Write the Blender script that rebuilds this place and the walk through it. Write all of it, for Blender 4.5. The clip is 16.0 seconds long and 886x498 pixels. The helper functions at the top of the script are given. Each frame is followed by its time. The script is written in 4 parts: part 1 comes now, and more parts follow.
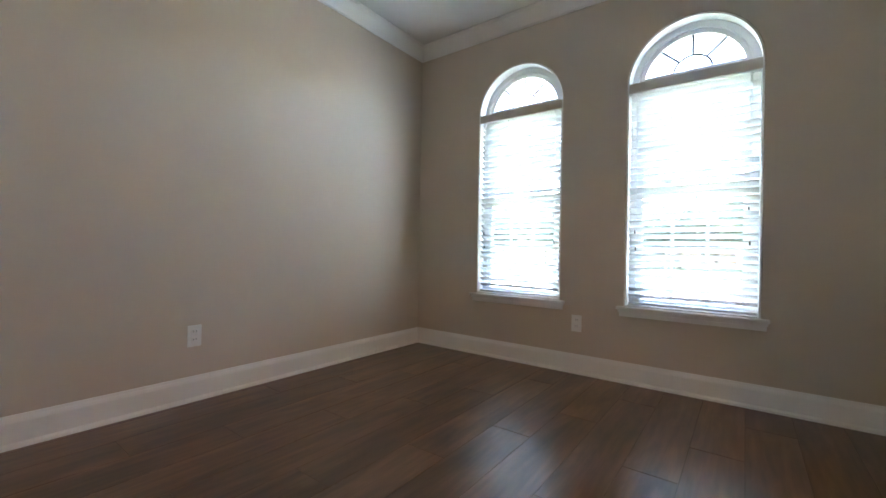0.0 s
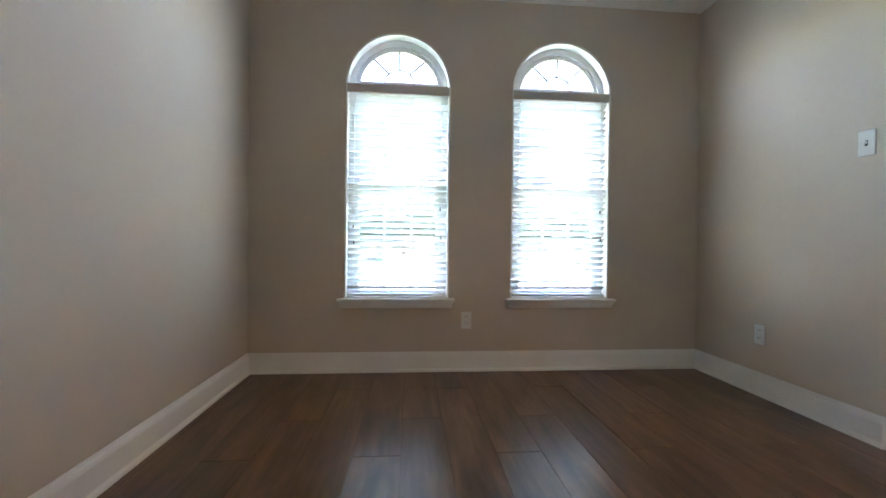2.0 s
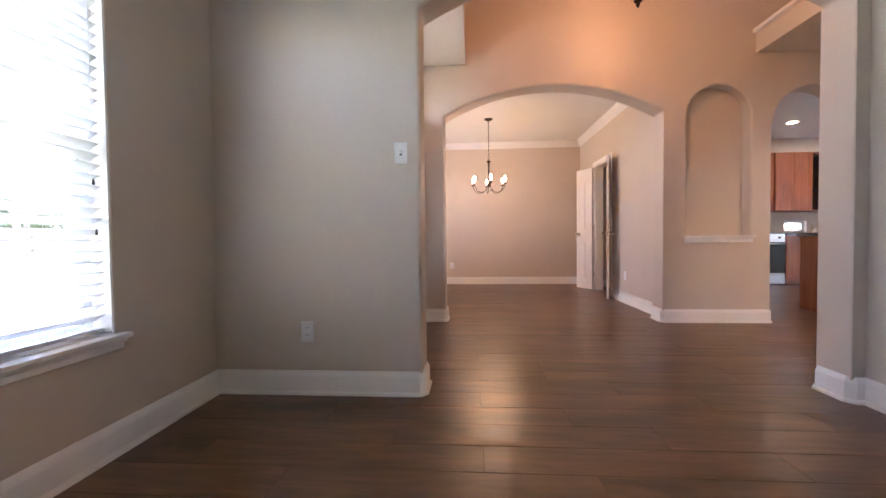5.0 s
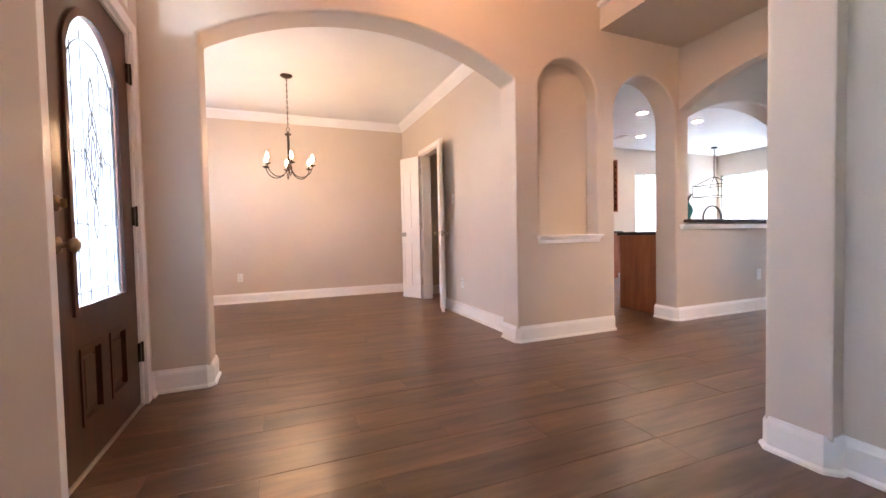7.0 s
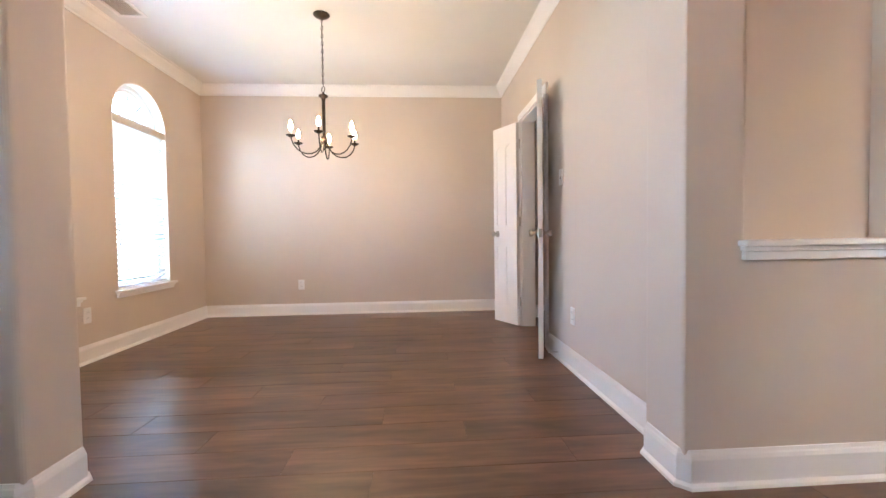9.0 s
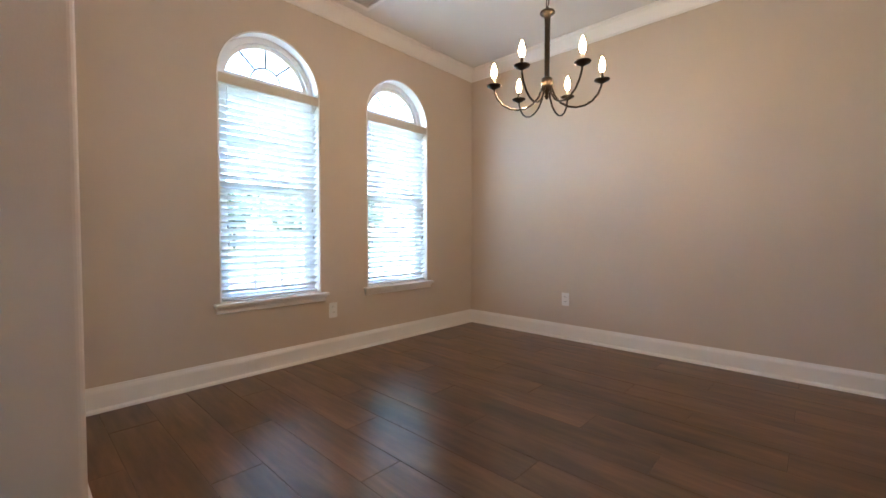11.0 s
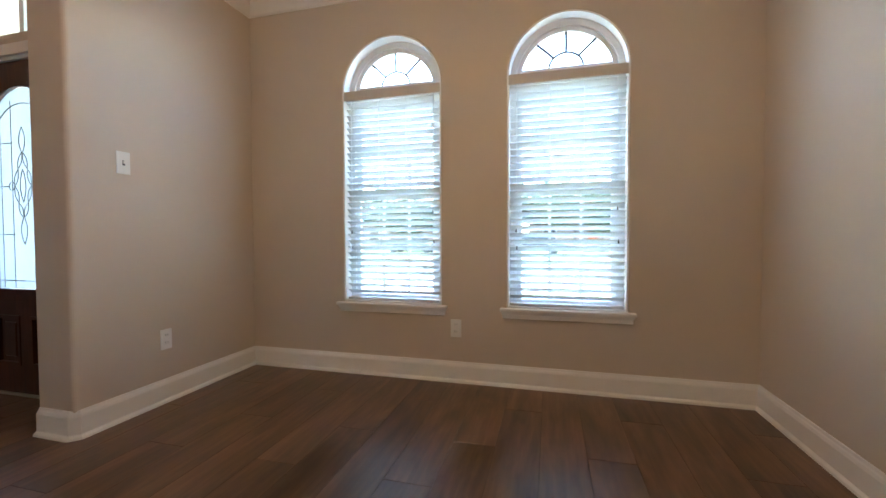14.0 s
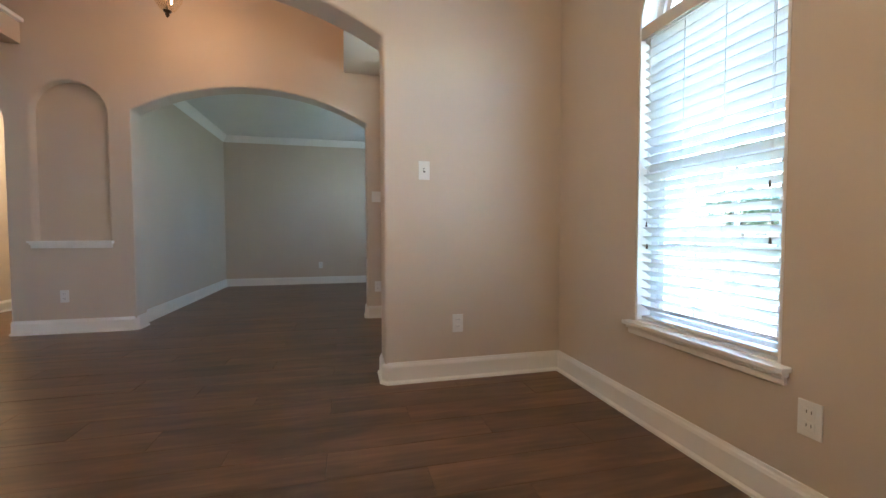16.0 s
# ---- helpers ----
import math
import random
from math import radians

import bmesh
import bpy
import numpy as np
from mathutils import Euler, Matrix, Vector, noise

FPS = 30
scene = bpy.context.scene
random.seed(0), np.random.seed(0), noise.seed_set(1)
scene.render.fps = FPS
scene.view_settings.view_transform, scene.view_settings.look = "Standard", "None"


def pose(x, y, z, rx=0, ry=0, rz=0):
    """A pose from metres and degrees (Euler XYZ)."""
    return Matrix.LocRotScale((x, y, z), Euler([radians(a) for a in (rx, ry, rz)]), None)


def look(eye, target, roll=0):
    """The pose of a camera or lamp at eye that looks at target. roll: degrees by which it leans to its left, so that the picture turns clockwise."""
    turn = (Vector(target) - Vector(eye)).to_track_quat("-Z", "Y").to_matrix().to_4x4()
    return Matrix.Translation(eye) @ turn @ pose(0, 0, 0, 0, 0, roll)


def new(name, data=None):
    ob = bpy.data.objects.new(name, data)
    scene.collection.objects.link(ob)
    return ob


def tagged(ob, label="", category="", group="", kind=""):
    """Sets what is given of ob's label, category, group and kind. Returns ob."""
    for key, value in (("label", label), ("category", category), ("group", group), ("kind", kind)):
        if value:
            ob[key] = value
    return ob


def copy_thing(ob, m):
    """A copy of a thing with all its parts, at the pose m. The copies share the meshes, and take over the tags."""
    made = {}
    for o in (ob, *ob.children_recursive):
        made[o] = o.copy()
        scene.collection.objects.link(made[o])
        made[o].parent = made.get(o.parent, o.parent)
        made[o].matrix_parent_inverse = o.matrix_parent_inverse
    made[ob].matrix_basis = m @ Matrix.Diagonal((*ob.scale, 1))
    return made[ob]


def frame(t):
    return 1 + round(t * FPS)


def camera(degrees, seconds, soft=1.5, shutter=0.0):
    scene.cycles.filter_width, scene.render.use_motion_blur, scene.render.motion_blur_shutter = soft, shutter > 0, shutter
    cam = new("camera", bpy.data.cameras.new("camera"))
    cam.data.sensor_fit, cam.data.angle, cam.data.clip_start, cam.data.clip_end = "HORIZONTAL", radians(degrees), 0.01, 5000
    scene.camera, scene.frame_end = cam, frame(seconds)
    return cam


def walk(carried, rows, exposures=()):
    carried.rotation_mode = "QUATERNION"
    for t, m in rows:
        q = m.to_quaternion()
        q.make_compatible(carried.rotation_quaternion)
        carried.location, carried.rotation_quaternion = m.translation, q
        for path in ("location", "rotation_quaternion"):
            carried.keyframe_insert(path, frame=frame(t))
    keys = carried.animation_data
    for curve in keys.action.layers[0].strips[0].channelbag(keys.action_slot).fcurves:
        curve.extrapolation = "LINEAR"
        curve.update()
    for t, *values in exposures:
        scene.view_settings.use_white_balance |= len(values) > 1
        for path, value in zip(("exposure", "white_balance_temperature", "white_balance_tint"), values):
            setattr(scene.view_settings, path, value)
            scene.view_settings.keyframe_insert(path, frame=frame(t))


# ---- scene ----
cam = camera(95.3, 16.0)
PATH = [
    (0, (0.173, 0.422, 0.854), (-1.026, 2.023, 0.858), 1.1),
    (0.5, (-0.153, 0.419, 0.847), (-0.986, 2.238, 0.861), 1.3),
    (1, (-0.51, 0.453, 0.899), (-0.985, 2.395, 0.879), 0.9),
    (1.5, (-0.836, 0.43, 0.877), (-0.976, 2.425, 0.877), 0.8),
    (2, (-1.175, 0.494, 0.863), (-1.011, 2.487, 0.851), 0.7),
    (2.5, (-1.42, 0.571, 0.855), (-0.916, 2.506, 0.844), 0.3),
    (3, (-1.543, 0.762, 0.872), (-0.651, 2.552, 0.838), -0.1),
    (3.5, (-1.589, 1.024, 0.885), (-0.325, 2.574, 0.85), -0.3),
    (4, (-1.552, 1.313, 0.863), (0.084, 2.463, 0.83), -0.6),
    (4.5, (-1.474, 1.594, 0.881), (0.405, 2.275, 0.836), -0.5),
    (5, (-1.325, 1.8, 0.885), (0.669, 1.942, 0.833), -0.6),
    (7.5, (0.507, 1.539, 0.919), (2.351, 0.767, 0.852), -1.2),
    (8, (0.86, 1.28, 0.94), (2.709, 0.521, 0.868), -1.5),
    (8.5, (1.206, 1.047, 0.933), (3.13, 0.506, 0.855), -0.9),
    (9, (1.585, 0.792, 0.917), (3.58, 0.667, 0.853), -0.8),
    (9.5, (1.951, 0.646, 0.911), (3.94, 0.844, 0.849), -0.6),
    (10, (2.311, 0.542, 0.906), (4.21, 1.167, 0.853), -0.4),
    (12.5, (4.354, 0.493, 0.989), (4.892, 2.418, 0.901), -0.3),
    (13, (4.807, 0.536, 0.977), (5.036, 2.521, 0.905), -0.5),
    (13.5, (5.098, 0.61, 0.958), (5.001, 2.607, 0.903), -0.5),
    (14, (5.373, 0.707, 0.954), (4.858, 2.639, 0.896), -0.2),
    (14.5, (5.576, 0.9, 0.95), (4.553, 2.618, 0.894), -0.2),
    (15, (5.72, 1.178, 0.903), (4.332, 2.618, 0.875), 0.4),
    (15.5, (5.809, 1.576, 0.965), (4.04, 2.505, 0.879), -0.3),
    (16, (5.731, 1.845, 0.953), (3.789, 2.315, 0.875), -0.1),
]
EXPOSURES = [
    (0.0, 5.80, 6280, 11),
    (3.5, 5.57, 6280, 12),
    (4.0, 5.30, 6380, 16),
    (4.5, 5.60, 6450, 18),
    (5.0, 5.93, 6450, 25),
    (7.5, 6.36, 6220, 19),
    (8.3, 6.34, 5780, 12),
    (9.0, 6.32, 5400, 7),
    (9.5, 6.15, 5150, 2),
    (10.2, 5.76, 5480, 4),
    (12.5, 5.22, 5550, 3),
    (14.0, 5.06, 5700, 2),
    (15.2, 4.84, 5520, 3),
    (16.0, 5.36, 5660, 1),
]
walk(cam, [(t, look(eye, target, roll)) for t, eye, target, roll in PATH], EXPOSURES)

# ---- light ----
world = bpy.data.worlds.new("sky")
scene.world = world
world.use_nodes = True
wn = world.node_tree.nodes
sky = wn.new("ShaderNodeTexSky")
sky.sky_type, sky.sun_disc = "NISHITA", False
sky.sun_elevation, sky.sun_rotation = radians(48), radians(266)
wn["Background"].inputs["Strength"].default_value = 0.15
world.node_tree.links.new(sky.outputs["Color"], wn["Background"].inputs["Color"])

sun = new("sun", bpy.data.lights.new("sun", "SUN"))
sun.data.energy, sun.data.angle, sun.data.color = 2.2, radians(0.6), (1.0, 0.96, 0.9)
sun.matrix_world = look((0, 0, 20), (12.0, 0.9, 20 - 13.8))

BULB, CAN, PENDANT = 7.3, 4.0, 8.2

# ---- the plan ----
X0, XA, XA2, XB, XB2, X1 = -2.25, 0.92, 1.14, 2.955, 3.20, 6.49   # faces of the walls along y
YS, YN, YF = -0.248, 3.287, 2.38                                      # south, window and door walls
YJ0, YJ0A, YJ1 = -0.15, -0.178, 2.08                                               # the jambs of the two wide arches
ZC, ZF = 2.70, 4.3                                                   # ceilings of the rooms and of the foyer
YK0, YK1, YE = -2.0, -1.20, -4.34                                    # small arch to the kitchen, end of its wall
YL = -7.4                                                            # back of the house
XN, YB = 4.78, -8.3                                                  # the breakfast nook beyond it
XE = 6.75                                                            # kitchen wall


# ---- materials ----
def material(name, color, rough=0.5, metal=0.0, spec=0.5):
    m = bpy.data.materials.new(name)
    m.use_nodes = True
    b = m.node_tree.nodes["Principled BSDF"]
    b.inputs["Base Color"].default_value = (*color, 1)
    b.inputs["Roughness"].default_value = rough
    b.inputs["Metallic"].default_value = metal
    b.inputs["Specular IOR Level"].default_value = spec
    return m


def node(m, kind, **values):
    n = m.node_tree.nodes.new(kind)
    for k, v in values.items():
        n.inputs[k.replace("_", " ")].default_value = v
    return n


def link(m, a, out, b, into):
    m.node_tree.links.new(a.outputs[out], b.inputs[into])


def mottled(m, color, amount=0.06, scale=1.5, bump=0.0, grain=220.0, distance=0.001):
    """Lets a colour drift a little over metres and gives a fine relief."""
    b = m.node_tree.nodes["Principled BSDF"]
    co = node(m, "ShaderNodeTexCoord")
    n1 = node(m, "ShaderNodeTexNoise", Scale=scale, Detail=5.0)
    link(m, co, "Object", n1, "Vector")
    ramp = node(m, "ShaderNodeValToRGB")
    lo = [c * (1 - amount) for c in color]
    hi = [min(1, c * (1 + amount)) for c in color]
    ramp.color_ramp.elements[0].position, ramp.color_ramp.elements[0].color = 0.3, (*lo, 1)
    ramp.color_ramp.elements[1].position, ramp.color_ramp.elements[1].color = 0.7, (*hi, 1)
    link(m, n1, "Fac", ramp, "Fac")
    link(m, ramp, "Color", b, "Base Color")
    if bump:
        n2 = node(m, "ShaderNodeTexNoise", Scale=grain, Detail=3.0)
        link(m, co, "Object", n2, "Vector")
        bp = node(m, "ShaderNodeBump", Strength=bump, Distance=distance)
        link(m, n2, "Fac", bp, "Height")
        link(m, bp, "Normal", b, "Normal")
    return m


def glowing(name, color, strength):
    m = bpy.data.materials.new(name)
    m.use_nodes = True
    m.node_tree.nodes.remove(m.node_tree.nodes["Principled BSDF"])
    e = node(m, "ShaderNodeEmission", Color=(*color, 1), Strength=strength)
    link(m, e, "Emission", m.node_tree.nodes["Material Output"], "Surface")
    return m


WALL_COLOR = (0.655, 0.572, 0.484)
PAINT = mottled(material("wall_paint", WALL_COLOR, 0.55, spec=0.4), WALL_COLOR, 0.03, 1.2, 0.25, 150.0, 0.0012)
CEIL = mottled(material("ceiling_paint", (0.82, 0.82, 0.80), 0.8), (0.82, 0.82, 0.80), 0.02, 2.0, 0.5, 60.0, 0.003)
TRIM = mottled(material("trim_paint", (0.90, 0.89, 0.87), 0.32), (0.90, 0.89, 0.87), 0.02, 3.0)
VINYL = material("window_vinyl", (0.82, 0.82, 0.81), 0.4)
VALANCE = mottled(material("valance_wood", (0.66, 0.62, 0.56), 0.45), (0.66, 0.62, 0.56), 0.04, 6.0)
PLATE = material("plate_plastic", (0.85, 0.85, 0.83), 0.3)
DARK = material("slot_dark", (0.03, 0.03, 0.03), 0.6)
CORD = material("cord", (0.75, 0.74, 0.71), 0.8)
TASSEL = mottled(material("tassel_wood", (0.10, 0.08, 0.06), 0.5), (0.10, 0.08, 0.06), 0.1, 40.0)
BRONZE = mottled(material("bronze", (0.055, 0.042, 0.032), 0.3, 0.9), (0.055, 0.042, 0.032), 0.25, 30.0)
BRASS = mottled(material("aged_brass", (0.30, 0.22, 0.13), 0.3, 1.0), (0.30, 0.22, 0.13), 0.15, 40.0)
NICKEL = mottled(material("satin_nickel", (0.55, 0.52, 0.47), 0.28, 1.0), (0.55, 0.52, 0.47), 0.06, 60.0)
STEEL = mottled(material("stainless_steel", (0.52, 0.52, 0.52), 0.3, 1.0), (0.52, 0.52, 0.52), 0.05, 20.0)
BLACK = material("black_enamel", (0.02, 0.02, 0.022), 0.2)
CANDLE = material("candle_sleeve", (0.75, 0.70, 0.60), 0.5)
BULBS = glowing("bulb_glow", (1.0, 0.60, 0.30), BULB)
CANGLOW = glowing("can_glow", (1.0, 0.72, 0.45), CAN)
PENDGLOW = glowing("pendant_glow", (1.0, 0.50, 0.24), PENDANT)
GRANITE = mottled(material("granite", (0.05, 0.045, 0.04), 0.15), (0.06, 0.05, 0.045), 0.6, 90.0)
LEAD = material("lead_came", (0.09, 0.088, 0.085), 0.5, 0.2)
CERAMIC = material("teal_glaze", (0.04, 0.16, 0.17), 0.15)
DRIFT = mottled(material("grey_wood", (0.14, 0.11, 0.09), 0.7), (0.14, 0.11, 0.09), 0.3, 30.0)


def slat_material():
    m = material("blind_slat", (0.71, 0.698, 0.665), 0.4)
    b = m.node_tree.nodes["Principled BSDF"]
    t = node(m, "ShaderNodeBsdfTranslucent", Color=(0.95, 0.93, 0.90, 1))
    mix = node(m, "ShaderNodeMixShader", Fac=0.085)
    link(m, b, "BSDF", mix, 1)
    link(m, t, "BSDF", mix, 2)
    link(m, mix, "Shader", m.node_tree.nodes["Material Output"], "Surface")
    return m


def glass_material(name, color=(1, 1, 1), rough=0.0, clear=0.92):
    m = bpy.data.materials.new(name)
    m.use_nodes = True
    nt = m.node_tree.nodes
    nt.remove(nt["Principled BSDF"])
    g = node(m, "ShaderNodeBsdfGlossy", Roughness=rough)
    t = node(m, "ShaderNodeBsdfTransparent", Color=(*color, 1))
    mix = node(m, "ShaderNodeMixShader", Fac=1 - clear)
    link(m, t, "BSDF", mix, 1)
    link(m, g, "BSDF", mix, 2)
    link(m, mix, "Shader", nt["Material Output"], "Surface")
    return m


def obscure_material(name="textured_glass", tint=1.0):
    """Frosted textured glass of the front door."""
    m = bpy.data.materials.new(name)
    m.use_nodes = True
    nt = m.node_tree.nodes
    nt.remove(nt["Principled BSDF"])
    t = node(m, "ShaderNodeBsdfTranslucent", Color=(0.58 * tint, 0.585 * tint, 0.585 * tint, 1))
    tr = node(m, "ShaderNodeBsdfTransparent", Color=(0.62 * tint, 0.63 * tint, 0.63 * tint, 1))
    g = node(m, "ShaderNodeBsdfGlossy", Roughness=0.12)
    a = node(m, "ShaderNodeMixShader", Fac=0.35)
    b = node(m, "ShaderNodeMixShader", Fac=0.06)
    link(m, t, "BSDF", a, 1)
    link(m, tr, "BSDF", a, 2)
    link(m, a, "Shader", b, 1)
    link(m, g, "BSDF", b, 2)
    link(m, b, "Shader", nt["Material Output"], "Surface")
    return m


SLAT = slat_material()


def dimming_material():
    """Thin woven cloth added to dim far windows; part of the daylight passes."""
    m = material("dimming_fabric", (0.7, 0.7, 0.68), 0.9)
    b = m.node_tree.nodes["Principled BSDF"]
    t = node(m, "ShaderNodeBsdfTranslucent", Color=(0.85, 0.85, 0.83, 1))
    mix = node(m, "ShaderNodeMixShader", Fac=0.73)
    link(m, b, "BSDF", mix, 1)
    link(m, t, "BSDF", mix, 2)
    link(m, mix, "Shader", m.node_tree.nodes["Material Output"], "Surface")
    return m


DIMMING = dimming_material()
GLASS = glass_material("window_glass")
OBSCURE = obscure_material("textured_glass", 0.82)
BEVELLED = obscure_material("bevelled_glass", 0.55)
LAMPGLASS = glass_material("lamp_glass", (1.0, 0.95, 0.85), 0.05, 0.85)


def wood_material(name, dark, light, rough, stretch, random_shift=True, per_island=False, tone=0.14, bump=0.12,
                  detail=7.0, swirl=0.6, ends=(0.28, 0.74), fine=0.0):
    """Grain drawn out along one axis; each piece takes its own stretch of the grain and its own tone."""
    m = material(name, light, rough)
    b = m.node_tree.nodes["Principled BSDF"]
    co = node(m, "ShaderNodeTexCoord")
    mp = node(m, "ShaderNodeMapping")
    mp.inputs["Scale"].default_value = stretch
    link(m, co, "Object", mp, "Vector")
    vec = mp
    rnd = None
    if random_shift:
        if per_island:
            rnd, key = node(m, "ShaderNodeNewGeometry"), "Random Per Island"
        else:
            rnd, key = node(m, "ShaderNodeObjectInfo"), "Random"
        mul = node(m, "ShaderNodeVectorMath")
        mul.operation = "MULTIPLY_ADD"
        link(m, rnd, key, mul, 0)
        mul.inputs[1].default_value = (37.0, 53.0, 19.0)
        link(m, mp, "Vector", mul, 2)
        vec = mul
    n1 = node(m, "ShaderNodeTexNoise", Scale=1.0, Detail=detail, Roughness=0.55, Distortion=swirl)
    link(m, vec, 0, n1, "Vector")
    ramp = node(m, "ShaderNodeValToRGB")
    ramp.color_ramp.elements[0].position, ramp.color_ramp.elements[0].color = ends[0], (*dark, 1)
    ramp.color_ramp.elements[1].position, ramp.color_ramp.elements[1].color = ends[1], (*light, 1)
    link(m, n1, "Fac", ramp, "Fac")
    out, sock = ramp, "Color"
    if rnd:
        hsv = node(m, "ShaderNodeHueSaturation")
        rng = node(m, "ShaderNodeMapRange")
        rng.inputs["To Min"].default_value, rng.inputs["To Max"].default_value = 1 - tone, 1 + tone
        link(m, rnd, key, rng, "Value")
        link(m, rng, "Result", hsv, "Value")
        link(m, ramp, "Color", hsv, "Color")
        out = hsv
    if fine:
        # fine pores drawn out along the piece, laid softly over the broad tone
        m2 = node(m, "ShaderNodeVectorMath")
        m2.operation = "MULTIPLY"
        link(m, vec, 0, m2, 0)
        m2.inputs[1].default_value = (5.0, 1.6, 5.0)
        n2 = node(m, "ShaderNodeTexNoise", Scale=1.0, Detail=3.0, Roughness=0.6)
        link(m, m2, "Vector", n2, "Vector")
        r2 = node(m, "ShaderNodeMapRange")
        r2.inputs["From Min"].default_value, r2.inputs["From Max"].default_value = 0.3, 0.7
        r2.inputs["To Min"].default_value, r2.inputs["To Max"].default_value = 1 - fine, 1 + fine
        link(m, n2, "Fac", r2, "Value")
        h2 = node(m, "ShaderNodeHueSaturation")
        link(m, r2, "Result", h2, "Value")
        link(m, out, "Color", h2, "Color")
        out = h2
    link(m, out, sock, b, "Base Color")
    rr = node(m, "ShaderNodeMapRange")
    rr.inputs["To Min"].default_value, rr.inputs["To Max"].default_value = rough, rough + 0.05
    link(m, n1, "Fac", rr, "Value")
    link(m, rr, "Result", b, "Roughness")
    if bump:
        bp = node(m, "ShaderNodeBump", Strength=bump, Distance=0.002)
        link(m, n1, "Fac", bp, "Height")
        link(m, bp, "Normal", b, "Normal")
    return m


PLANK = wood_material("plank", (0.060, 0.029, 0.016), (0.245, 0.130, 0.071), 0.275, (8.0, 1.7, 8.0), tone=0.15, bump=0.02, detail=4.0, swirl=0.5, ends=(0.26, 0.80), fine=0.20)
PLANK_REST = wood_material("plank_far", (0.060, 0.029, 0.016), (0.245, 0.130, 0.071), 0.275, (8.0, 1.7, 8.0), per_island=True, tone=0.15, bump=0.02, detail=4.0, swirl=0.5, ends=(0.26, 0.80), fine=0.20)
for pm in (PLANK, PLANK_REST):
    pm.node_tree.nodes["Principled BSDF"].inputs["Specular IOR Level"].default_value = 0.65
GROUT = mottled(material("grout", (0.12, 0.085, 0.062), 0.9), (0.12, 0.085, 0.062), 0.2, 8.0)
MAHOGANY = wood_material("mahogany", (0.026, 0.0065, 0.003), (0.098, 0.028, 0.011), 0.285, (30.0, 30.0, 2.5), random_shift=False)
CABINET = wood_material("maple_stain", (0.24, 0.066, 0.020), (0.40, 0.125, 0.040), 0.35, (24.0, 24.0, 2.0), random_shift=False)


# ---- shapes ----
def part(name, bm, mat, parent=None, label=""):
    """Links a bmesh as one mesh object, under a thing or a part."""
    me = bpy.data.meshes.new(name)
    bm.to_mesh(me)
    bm.free()
    me.materials.append(mat)
    ob = new(name, me)
    if parent:
        ob.parent = parent
    if label:
        ob["label"] = label
    return ob


def piece(name, mesh, parent, m):
    """One of many alike pieces that share a mesh."""
    ob = new(name, mesh)
    ob.parent = parent
    ob.matrix_local = m
    return ob


def mesh_of(name, bm, mat):
    me = bpy.data.meshes.new(name)
    bm.to_mesh(me)
    bm.free()
    me.materials.append(mat)
    return me


def thing(name, label, category, at=(0, 0, 0), turn=0, group=""):
    ob = new(name)
    ob.empty_display_size = 0.1
    ob.matrix_world = pose(*at, 0, 0, turn)
    return tagged(ob, label, category, group)


def box(bm, x0, x1, y0, y1, z0, z1, bevel=0.0, seg=1):
    r = bmesh.ops.create_cube(bm, size=1.0)
    vs = r["verts"]
    for v in vs:
        v.co = Vector(((x0 + x1) / 2 + v.co.x * (x1 - x0), (y0 + y1) / 2 + v.co.y * (y1 - y0), (z0 + z1) / 2 + v.co.z * (z1 - z0)))
    if bevel:
        es = list({e for v in vs for e in v.link_edges})
        bmesh.ops.bevel(bm, geom=es, offset=bevel, segments=seg, affect="EDGES", profile=0.5)
    return bm


def boxed(*dims, bevel=0.0, seg=1):
    return box(bmesh.new(), *dims, bevel=bevel, seg=seg)


def lathe(bm, profile, seg=16, at=(0, 0, 0), cap=True, smooth=True):
    """Turns a profile of (radius, height) about an upright axis."""
    rings = []
    for r, z in profile:
        rings.append([bm.verts.new((at[0] + r * math.cos(2 * math.pi * i / seg), at[1] + r * math.sin(2 * math.pi * i / seg), at[2] + z)) for i in range(seg)])
    for a, b in zip(rings, rings[1:]):
        for i in range(seg):
            f = bm.faces.new((a[i], a[(i + 1) % seg], b[(i + 1) % seg], b[i]))
            f.smooth = smooth
    if cap:
        bm.faces.new(rings[0][::-1])
        bm.faces.new(rings[-1])
    return bm


def tube(bm, pts, r, seg=8):
    """A round rod along a line of points."""
    pts = [Vector(p) for p in pts]
    rings, side = [], None
    for i, p in enumerate(pts):
        d = (pts[min(i + 1, len(pts) - 1)] - pts[max(i - 1, 0)]).normalized()
        if side is None:
            side = d.orthogonal().normalized()
        side = (side - d * side.dot(d)).normalized()
        up = d.cross(side)
        rings.append([bm.verts.new(p + r * (math.cos(2 * math.pi * k / seg) * side + math.sin(2 * math.pi * k / seg) * up)) for k in range(seg)])
    for a, b in zip(rings, rings[1:]):
        for k in range(seg):
            f = bm.faces.new((a[k], a[(k + 1) % seg], b[(k + 1) % seg], b[k]))
            f.smooth = True
    bm.faces.new(rings[0][::-1])
    bm.faces.new(rings[-1])
    return bm


def arc(c, z, half, rise, n=24, down=False):
    """Points of a segmental or round arch over c at height z, from the low side to the high side."""
    R = (half * half + rise * rise) / (2 * rise)
    a = math.asin(min(1.0, half / R))
    if rise > half:
        a = math.pi - a
    pts = [(c + R * math.sin(-a + 2 * a * i / n), z + rise - R + R * math.cos(-a + 2 * a * i / n)) for i in range(n + 1)]
    return pts[::-1] if down else pts


